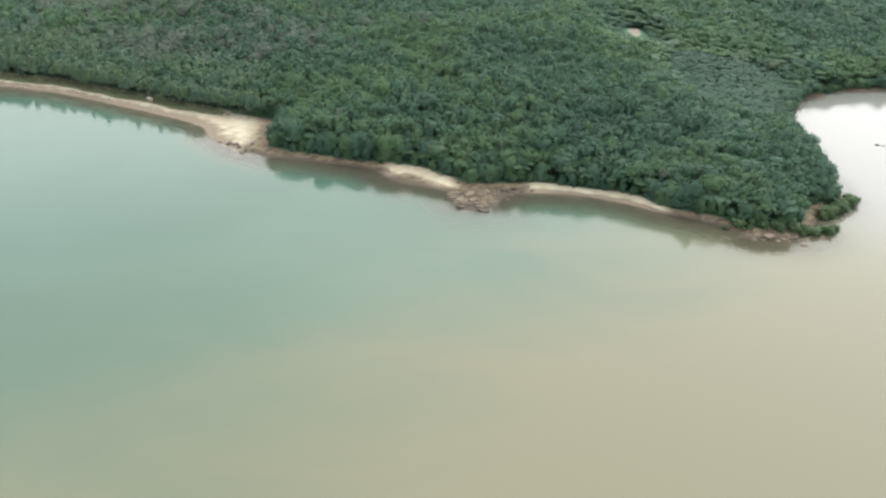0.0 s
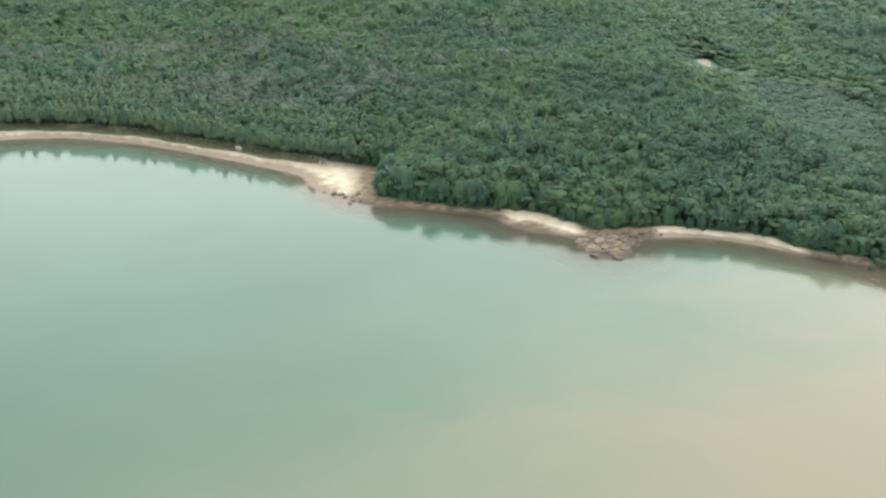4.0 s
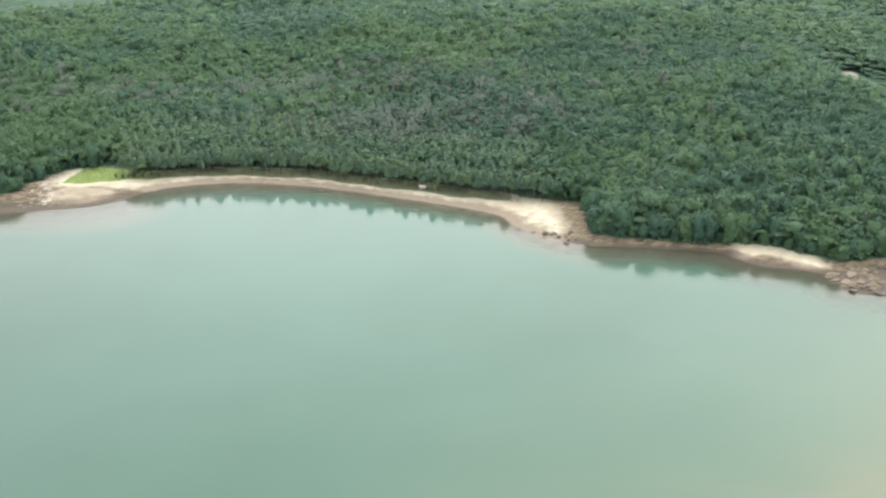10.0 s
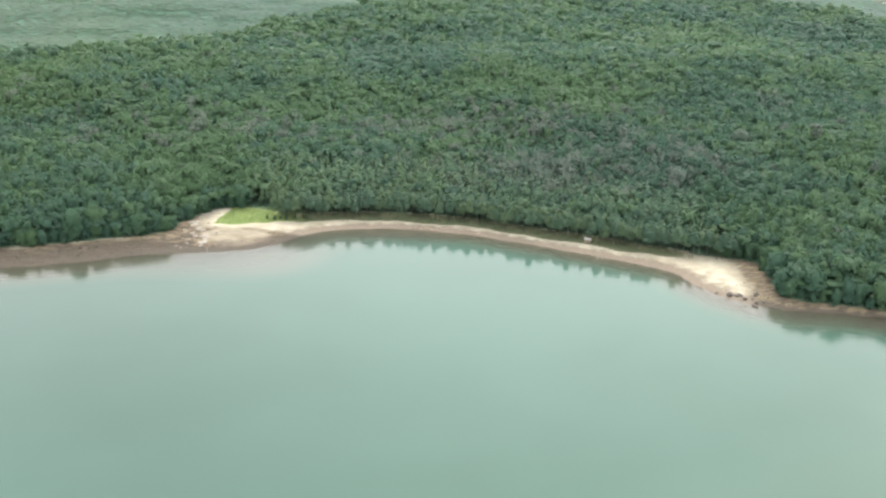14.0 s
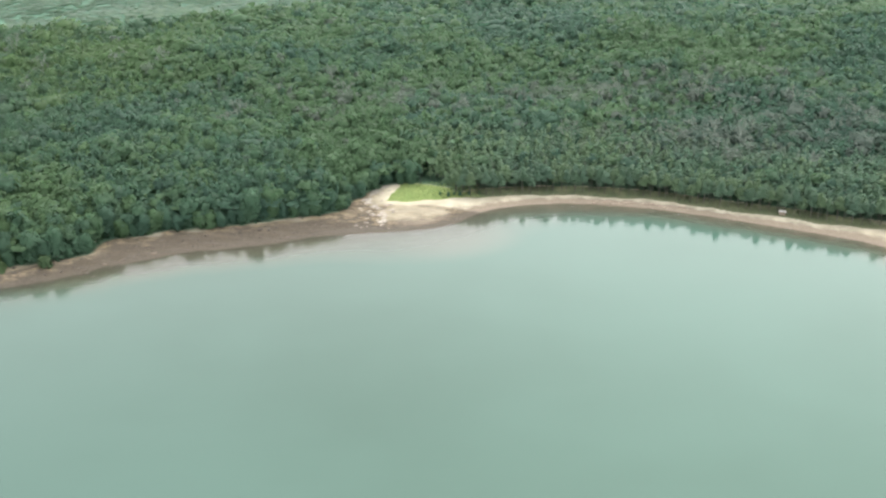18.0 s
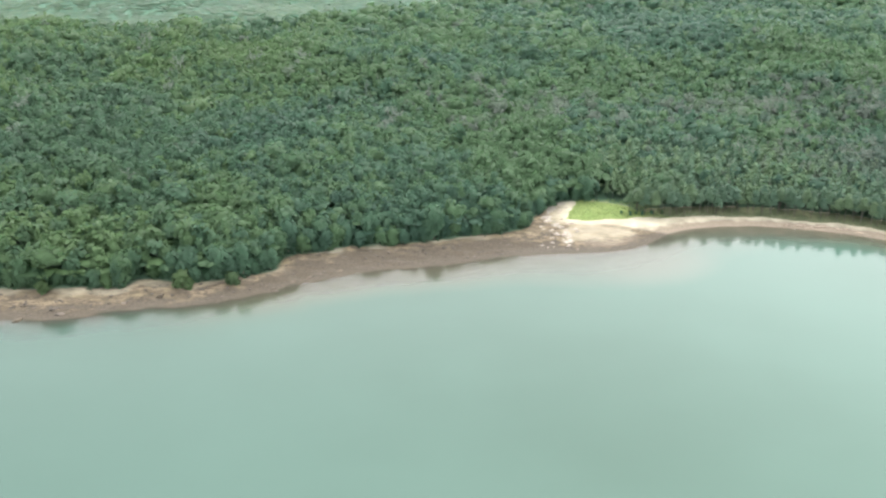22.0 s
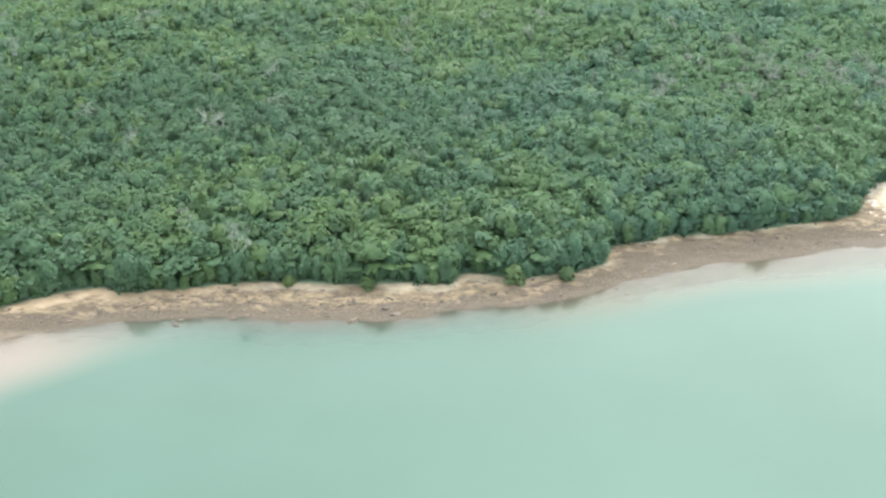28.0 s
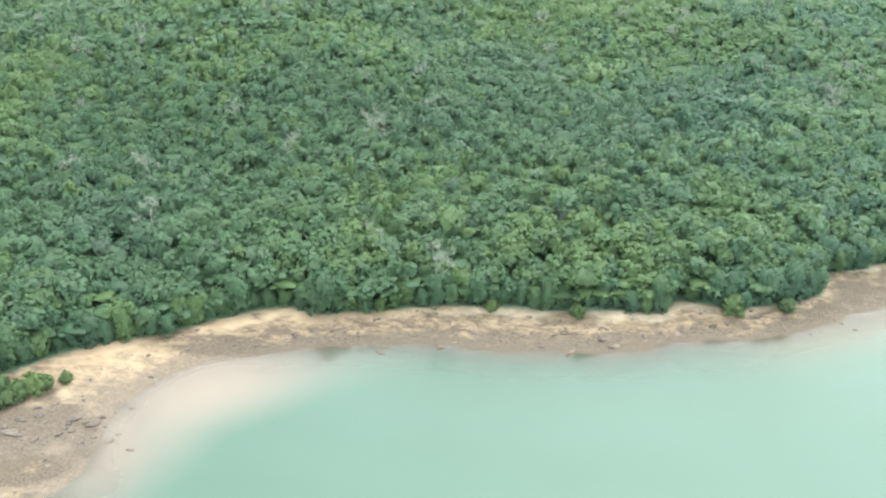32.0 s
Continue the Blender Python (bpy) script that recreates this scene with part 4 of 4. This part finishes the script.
for name, lo, hi, gap, mixed, label in STANDS:
    rng, x, y, z, td = scatter(lo, hi, gap, 100 + lo)
    clear = np.ones(len(x), bool)
    for tx, ty, tr in taken:
        clear &= (x - tx) ** 2 + (y - ty) ** 2 > tr * tr
    if lo == 356:
        edge = -385 + 40 * (rough(x, y, 30, 81) - 0.5)
        clear &= (x < edge) if name == "western_forest" else (x >= edge)
    share = 0.8 * fine_share(x, td)
    clear &= (rng.uniform(size=len(x)) > share) & ((td > 14) | (share < 0.3))
    old = step(75 - td, 0, 40) * step(-x, 375, 420) * (0.5 + 0.5 * step(rough(x, y, 38, 37), 0.3, 0.6))
    clear &= rng.uniform(size=len(x)) > 0.42 * old
    x, y, z, td, old = x[clear], y[clear], z[clear], td[clear], old[clear]
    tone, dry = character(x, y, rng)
    # big heads near the shore, a finer canopy inland, and a few giants
    big = 0.66 + 0.32 * old + 0.12 * (rough(x, y, 45, 36) - 0.5) - 0.06 * step(td, 60, 110)
    s = np.clip(np.exp(rng.normal(0, 0.34, len(x))) * (big + 0.14), 0.4, 1.6) * (gap / 4.4)
    sz = np.clip(rng.normal(0.86, 0.1, len(x)) + 0.2 * s / (gap / 4.4), 0.55, 1.5) * (0.66 + 0.34 * np.clip(td / 15, 0, 1))
    sz += np.where(rng.uniform(size=len(x)) < 0.07, 0.2, 0)
    sz *= np.where(x > 100, 0.88, 1) * (1 - 0.6 * step(low_near(x, y), 0.15, 0.6)) * (1 - 0.22 * fine_share(x, td))
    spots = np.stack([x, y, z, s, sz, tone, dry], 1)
    shapes = [t for i, (kind, sub, leaves, size, count) in enumerate(mixed) for t in template_set(kind, sub, leaves, size, 200 + lo + 50 * i, count, -0.45)]
    woods(name, spots, shapes, 4.3, 9.2, 3.9, MAT_WOODS, lo, label, lo < 500)

rng, x, y, z, td = scatter(356, 740, 5.2, 55)
fine = fine_share(x, td)
keep = (td > 9) | (fine < 0.3)
x, y, z, td, fine = x[keep], y[keep], z[keep], td[keep], fine[keep]
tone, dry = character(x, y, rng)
spots = np.stack([x, y, z, rng.uniform(0.75, 1.15, len(x)), rng.uniform(0.8, 1.05, len(x)) * (1 - 0.34 * fine) * (1 - 0.55 * step(low_near(x, y), 0.15, 0.6)) * (0.6 + 0.4 * np.clip(td / 16, 0, 1)), tone, dry * 0.3], 1)
woods("understory", spots, template_set("broad", 1, 10, 0.25, 260, 8, -0.2), 5.2, 9.5, 2.8, MAT_WOODS, 8, "leafy young trees filling the gaps below the canopy", False)

for name, lo, hi, gap, leaves, label in (("scrub", 430, 740, 3.9, 20, "low even green scrub in the basin behind the hill"),
                                        ("mangrove", 740, 1320, 6.3, 8, "low smooth pale green mangrove behind the tall forest")):
    rng, x, y, z, td = scatter(lo, hi, gap, 66, True)
    keep = (x > 60) & (y < 740) if name == "scrub" else (y > 740)
    x, y, z = x[keep], y[keep], z[keep]
    tone = np.clip((0.5 if name == "mangrove" else 0.2) + 0.9 * (rough(x, y, 60, 87) - 0.5) + rng.normal(size=len(x)) * 0.1, 0, 1)
    spots = np.stack([x, y, z, rng.uniform(0.8, 1.25, len(x)) * gap / 4.2, rng.uniform(0.8, 1.05, len(x)), tone, 0 * x], 1)
    woods(name, spots, template_set("broad", 1, leaves, 0.22, 290, 8, -0.1), 3.9, 0.0 if name == "mangrove" else 2.6, 0.7 if name == "mangrove" else 1.7, MAT_SCRUB if name == "mangrove" else MAT_WOODS, 12, label, False)

rng, x, y, z, td = scatter(440, 580, 2.9, 77)
pick = rng.uniform(size=len(x)) < fine_share(x, td)
pick &= td > 6
x, y, z, td = x[pick], y[pick], z[pick], td[pick]
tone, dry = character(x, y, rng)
spots = np.stack([x, y, z, rng.uniform(0.8, 1.3, len(x)), rng.uniform(0.8, 1.1, len(x)) * (0.68 + 0.32 * np.clip(td / 25, 0, 1)), tone, dry * 0.8], 1)
woods("casuarina_wood", spots, template_set("fine", 1, 60, 0.33, 300), 2.1, 7.8, 2.5, MAT_FINE_WOODS, 5, "dense olive casuarina wood behind the beach")


# ---- rocks ----
def rock_mesh(seed, mat, flat):
    rng = np.random.default_rng(seed)
    v, f = BALLS[2]
    v = v.copy()
    for _ in range(9):
        n = rng.normal(size=3)
        n /= np.linalg.norm(n)
        over = v @ n - rng.uniform(0.55, 0.8)
        v -= np.clip(over, 0, None)[:, None] * n
    v += rng.normal(size=v.shape) * 0.025
    return mesh_from("rock", v * (1, rng.uniform(0.55, 0.8), flat), f, mat)


def slab_mesh(seed, mat, tall):
    """A broken ledge of layered rock: two or three uneven flat tiers with chipped edges."""
    rng = np.random.default_rng(seed)
    sides = int(rng.integers(7, 11))
    a = np.sort(rng.uniform(0, 6.28, sides) * 0.35 + np.arange(sides) * 6.28 / sides * 0.95)
    r = rng.uniform(0.6, 1.05, sides)
    wide = rng.uniform(0.45, 0.7)
    vs, fs, z = [], [], -0.25
    for tier in range(3):
        k = 1 - 0.2 * tier
        for lift, grow in ((0.0, 1.0), (tall * rng.uniform(0.3, 0.5), 0.93)):
            z += lift
            jag = rng.uniform(0.9, 1.06, sides) * k * grow
            vs.append(np.stack([np.cos(a) * r * jag + 0.08 * tier, np.sin(a) * r * jag * wide + 0.1 * tier, np.full(sides, z) + rng.normal(size=sides) * 0.02], 1))
    for ring in range(5):
        for i in range(sides):
            j = (i + 1) % sides
            o, q = ring * sides, (ring + 1) * sides
            fs += [(o + i, o + j, q + j), (o + i, q + j, q + i)]
    top = len(vs) * sides
    vs.append(np.array([[vs[-1][:, 0].mean(), vs[-1][:, 1].mean(), z + 0.02]]))
    fs += [(5 * sides + i, 5 * sides + (i + 1) % sides, top) for i in range(sides)]
    return mesh_from("rock", np.vstack(vs), np.array(fs), mat)


ROCKS = [rock_mesh(i, MAT_ROCK, 0.28 + 0.05 * (i % 3)) for i in range(4)] + [slab_mesh(60 + i, MAT_ROCK, 0.3) for i in range(4)]
LEDGES = [slab_mesh(70 + i, MAT_LEDGE, 0.3) for i in range(6)]
TAN_ROCKS = [slab_mesh(40 + i, MAT_TAN_ROCK, 0.34) for i in range(6)] + [rock_mesh(40 + i, MAT_TAN_ROCK, 0.34) for i in range(2)]
PALE_ROCKS = [rock_mesh(20 + i, MAT_PALE_ROCK, 0.3) for i in range(4)]
rock_rng = np.random.default_rng(17)


def rocks(meshes, group, label, count, cx, cy, sx, sy, turn, lo, hi, lowest=-0.5, highest=2.2, name="rock"):
    made = 0
    for _ in range(count * 6):
        if made == count:
            break
        u, v = rock_rng.normal(size=2) * (sx, sy)
        x, y = cx + u * math.cos(turn) - v * math.sin(turn), cy + u * math.sin(turn) + v * math.cos(turn)
        z, _, td = (float(q[0]) for q in land([x], [y]))
        if not lowest < z < highest or td > 0:
            continue
        s = lo + (hi - lo) * rock_rng.uniform() ** 2
        ob = tagged(new(name, meshes[rock_rng.integers(len(meshes))]), label, "rock", group)
        ob.matrix_world = place(x, y, max(z, -0.15) + 0.04 * s, rock_rng.normal() * 25 + math.degrees(turn), s, s)
        made += 1


rocks(TAN_ROCKS, "rocks off the headland", "low tan sea rock at the headland tip", 50, 142, 355, 15, 2.6, 0.05, 0.8, 3.4)
rocks(ROCKS, "rocks off the headland", "low brown sea rock at the headland tip", 18, 150, 354, 16, 3.5, 0.1, 0.4, 1.6)
rocks(TAN_ROCKS, "rocks of the outcrop", "tan layered rock on the small outcrop", 24, 20, 379, 6, 4.0, 0.2, 1.4, 5.0)
rocks(ROCKS, "rocks of the outcrop", "dark wet rock at the foot of the outcrop", 24, 22, 372, 6, 2.0, 0.2, 0.8, 2.8)
rocks(ROCKS, "rocks of the outcrop", "brown layered rock on the small outcrop", 18, 37, 388, 7, 2.5, 0.3, 0.8, 2.8)
rocks(ROCKS, "rocks at the beach end", "dark brown boulder where the beach ends", 24, -78, 421, 9, 4.0, -0.6, 0.4, 2.0)
rocks(PALE_ROCKS, "stones of the creek mouth", "pale grey stone strewn across the creek mouth", 36, -308, 488, 5, 13, 0.25, 0.4, 1.6, -0.2, 2.6, "creek_stone")
rocks(ROCKS, "ledges of the west shore", "flat brown ledge of shore rock", 30, -505, 412, 55, 4.5, 0.14, 0.6, 2.2)
rocks(LEDGES, "ledges of the west shore", "broken ochre ledge of layered shore rock", 46, -520, 412, 42, 3.5, 0.1, 0.8, 3.4, -0.3)
rocks(LEDGES, "ledges of the west shore", "broken ochre ledge of layered shore rock", 16, -415, 430, 16, 2.5, 0.5, 0.8, 2.8, -0.3)
rocks(ROCKS, "rocks of the spit", "brown weed-stained rock on the spit", 60, -636, 361, 11, 6, 0.2, 0.4, 2.8, -0.5, 1.9)
rocks(ROCKS, "rocks of the spit", "brown weed-stained rock on the spit", 24, -621, 357, 5, 4, 0.3, 0.4, 2.0, -0.5, 1.9)
rocks(ROCKS, "rocks of the spit", "brown weed-stained rock on the spit", 18, -602, 399, 12, 2.2, 0.3, 0.4, 1.8, -0.5, 1.9)
rocks(ROCKS, "rocks of the spit", "brown weed-stained rock on the spit", 10, -640, 345, 9, 6, 0.3, 0.3, 1.3, -0.5, 1.9)

for x, y, s in ((223, 467, 1.6), (225.5, 466, 1.0)):
    ob = tagged(new("rock", ROCKS[1]), "dark low rock standing in the inlet", "rock", "rocks in the inlet")
    ob.matrix_world = place(x, y, 0.05, 15, s, s)

for x, y, s in ((-88.5, 428, 2.0), (-86.5, 427, 1.3), (-84, 424.5, 1.5), (-80, 421.5, 1.2)):
    ob = tagged(new("rock", ROCKS[2]), "dark wet boulder at the foot of the sand fan", "rock", "rocks at the beach end")
    ob.matrix_world = place(x, y, max(height(x, y), -0.1) + 0.2, 40 * x, s, s * 1.3)

# small stones along the rocky shores
rng = np.random.default_rng(29)
x, y = rng.uniform(-670, 172, 26000), rng.uniform(330, 520, 26000)
x, y = np.r_[x, rng.uniform(-668, -608, 1600)], np.r_[y, rng.uniform(322, 382, 1600)]
z, sd, td = land(x, y)
keep = (sd > 0.2) & (z > 0.1) & (td < -0.3) & (sd < 16) & (rng.uniform(size=len(x)) > beach_share(x, y))
x, y, z = x[keep], y[keep], z[keep]
size = 0.14 + 0.6 * rng.uniform(size=len(x)) ** 3
bv, bf = BALLS[1]
a = rng.uniform(0, 6.28, len(x))
wide = rng.uniform(0.6, 1.4, (len(x), len(bv), 1))
c, s = np.cos(a)[:, None], np.sin(a)[:, None]
v = bv[None] * wide * (1.3, 0.8, 0.45) * size[:, None, None]
v = np.stack([v[..., 0] * c - v[..., 1] * s + x[:, None], v[..., 0] * s + v[..., 1] * c + y[:, None], v[..., 2] + z[:, None] + 0.05], -1)
f = bf[None] + (np.arange(len(x)) * len(bv))[:, None, None]
stones = new("small_stones", mesh_from("small_stones", v.reshape(-1, 3), f.reshape(-1, 3), MAT_ROCK))
tagged(stones, "small brown stones strewn over the rocky shore", "stones", kind="stuff")

# ---- shrubs, bare trees, driftwood and the hut ----
for x, y, s in ((-445, 431, 2.0), (-428, 434.5, 1.5), (-493, 424.5, 1.4), (-519, 425, 1.2), (-641, 374, 1.8), (-644, 372, 1.6), (-638, 375.5, 1.3), (-646, 368, 1.3), (-634, 379, 1.0), (-649, 372, 1.8),
                (-648, 366, 1.2),
                *((121 + 1.75 * i + 0.9 * ((i * 5) % 3), 361.8 - 3.6 * math.sin(0.12 * i) + 1.2 * ((i * 7) % 4), 0.75 + 0.22 * ((i * 5) % 4)) for i in range(26)),
                *((165 + 2.2 * i, 376 + 2.0 * i, 1.5 + 0.3 * ((i * 5) % 3)) for i in range(9))):
    plant(SHRUB_SET, "shrubs at the forest edge", x, y, s, s * (0.75 if x > 100 else 1))


def bare_tree(seed, tall):
    rng = np.random.default_rng(seed)
    segs = []

    def grow(p, d, long, thick, level):
        q = p + d * long
        segs.append((p, q, thick, thick * 0.65))
        if level == 0:
            return
        for _ in range(3 if level < 4 else 4):
            n = d + rng.normal(size=3) * 0.62
            n[2] = abs(n[2]) * 0.8 + 0.15
            grow(q, n / np.linalg.norm(n), long * rng.uniform(0.42, 0.66), thick * 0.62, level - 1)

    grow(np.zeros(3), np.array((0.05, 0.02, 1.0)), tall * 0.55, 0.2, 4)
    v, f = limb_mesh(segs, 5)
    # a haze of fine twigs round the ends of the limbs
    tips = np.repeat([q for _, q, t, _ in segs if t < 0.05], 6, axis=0)
    d = rng.normal(size=tips.shape) * (1, 1, 0.6) + (0, 0, 0.35)
    d *= rng.uniform(0.7, 1.6, (len(d), 1)) / np.linalg.norm(d, axis=1)[:, None]
    side = np.cross(d, rng.normal(size=d.shape))
    side *= 0.03 / np.linalg.norm(side, axis=1)[:, None]
    twigs = np.stack([tips - side, tips + side, tips + d], 1).reshape(-1, 3)
    f = np.vstack([f, len(v) + np.arange(len(twigs)).reshape(-1, 3)])
    v = np.vstack([v, twigs])
    root = tagged(new("bare_tree"), "leafless pale grey tree standing among green crowns", "tree", "bare trees in the forest")
    part("trunk", mesh_from("trunk", v[:10], f[:10], MAT_PALE_BARK, smooth=True), root)
    part("bare_crown", mesh_from("bare_crown", v[10:], f[10:] - 10, MAT_PALE_BARK, smooth=True), root)
    return root


bare_set = []
for i, (x, y, tall) in enumerate(BARE):
    bare_set.append(bare_tree(400 + i, tall * 0.9))
    bare_set[-1].matrix_world = place(x, y, height(x, y) - 0.2, i * 77, 1, 1)
# more of them in the thin grey stands behind the beach and over the western slope
bare_rng = np.random.default_rng(43)
for cx, cy, sx, sy, count in ((-135, 546, 45, 18, 14), (-190, 600, 60, 22, 9), (-330, 595, 40, 20, 5), (-600, 540, 70, 50, 12), (-480, 620, 60, 40, 6), (60, 640, 60, 40, 4)):
    for _ in range(count):
        x, y = cx + bare_rng.normal() * sx, cy + bare_rng.normal() * sy
        s = bare_rng.uniform(0.75, 1.05)
        copy_thing(bare_set[bare_rng.integers(len(bare_set))], place(x, y, height(x, y) - 0.2, bare_rng.uniform(0, 360), s * 0.9, s * 1.22))

for x, y, turn, long in ((-207, 495, 10, 6), (-203, 493.5, -8, 5), (-197, 494, 4, 7), (-191, 492, -18, 4), (-187, 491.5, -25, 6), (-184, 489, -15, 4.5),
                         (-212, 495.5, 30, 3), (-176, 488, -30, 4)):
    v, f = limb_mesh([((-long / 2, 0, 0), (0, 0.15, 0.05), 0.3, 0.25), ((0, 0.15, 0.05), (long / 2, -0.1, 0), 0.25, 0.14),
                      ((0.2, 0.1, 0.05), (0.9, 0.9, 0.5), 0.12, 0.04)], 7)
    ob = tagged(new("driftwood_log", mesh_from("driftwood_log", v, f, MAT_DRIFT, smooth=True)), "grey-brown driftwood log lying on the sand", "log", "driftwood on the beach")
    ob.matrix_world = pose(x, y, height(x, y) + 0.15, 0, 0, turn)


def box(sx, sy, sz, at, tilt=0.0):
    bm = bmesh.new()
    bmesh.ops.create_cube(bm, size=1, matrix=Matrix.Translation(at) @ Matrix.Rotation(tilt, 4, "X") @ Matrix.Diagonal((sx, sy, sz, 1)))
    bmesh.ops.bevel(bm, geom=bm.edges[:], offset=0.02, segments=1, affect="EDGES")
    me = bpy.data.meshes.new("box")
    bm.to_mesh(me)
    bm.free()
    return me


def dressed(me, mat):
    me.materials.append(mat)
    return me


hut = tagged(new("beach_hut"), "small pale-roofed shelter on posts at the forest edge", "hut")
for sx in (-1.5, 1.5):
    for sy in (-1.0, 1.0):
        part("post", dressed(box(0.16, 0.16, 2.3, (sx, sy, 1.05)), MAT_HUT), hut)
part("back_wall", dressed(box(3.2, 0.08, 1.5, (0, 1.05, 1.1)), MAT_HUT), hut)
part("floor_deck", dressed(box(3.4, 2.4, 0.1, (0, 0, 0.4)), MAT_HUT), hut)
part("roof", dressed(box(4.2, 1.8, 0.07, (0, -0.78, 2.5), radians(24)), MAT_ROOF), hut, "pale front roof slope")
part("roof", dressed(box(4.2, 1.8, 0.07, (0, 0.78, 2.5), radians(-24)), MAT_ROOF), hut, "pale back roof slope")
part("ridge", dressed(box(4.3, 0.2, 0.1, (0, 0, 2.9)), MAT_ROOF), hut)
hut.matrix_world = pose(-137, 477.5, height(-137, 477.5), 0, 0, -24) @ Matrix.Scale(0.75, 4)

# ---- grass: a short lawn by the creek, and rough tufts along the top of the beach ----
def tufts(name, x, y, tall, mat, rng, label):
    z, _, _ = land(x, y)
    a, h = rng.uniform(0, 6.28, len(x)), rng.uniform(0.4, 1.0, len(x)) * tall
    p = np.stack([x, y, z], 1)
    u = np.stack([np.cos(a), np.sin(a), 0 * a], 1) * 0.22
    lean = np.stack([rng.normal(size=len(x)) * 0.12, rng.normal(size=len(x)) * 0.12, h], 1)
    v = np.stack([p - u, p + u, p + lean], 1).reshape(-1, 3)
    tagged(new(name, mesh_from(name, v, np.arange(len(v)).reshape(-1, 3), mat)), label, "grass", kind="stuff")


rng = np.random.default_rng(31)
x, y = rng.uniform(-312, -262, 9000), rng.uniform(492, 516, 9000)
keep = lawn(x, y) > 0.6
tufts("grass", x[keep], y[keep], 0.28, MAT_GRASS, rng, "short bright green grass beside the creek mouth")
x, y = rng.uniform(-270, -95, 14000), rng.uniform(450, 510, 14000)
_, _, td = land(x, y)
keep = (td > -3.9) & (td < 0.3) & (rough(x, y, 5, 46) > 0.35)
tufts("dune_grass", x[keep], y[keep], 0.7, MAT_SHADED_GRASS, rng, "rough grass along the top of the beach, toned dark olive for tree shade")

for ob in BROAD_SET + FINE_SET + SHRUB_SET:
    for o in (*ob.children, ob):
        bpy.data.objects.remove(o)
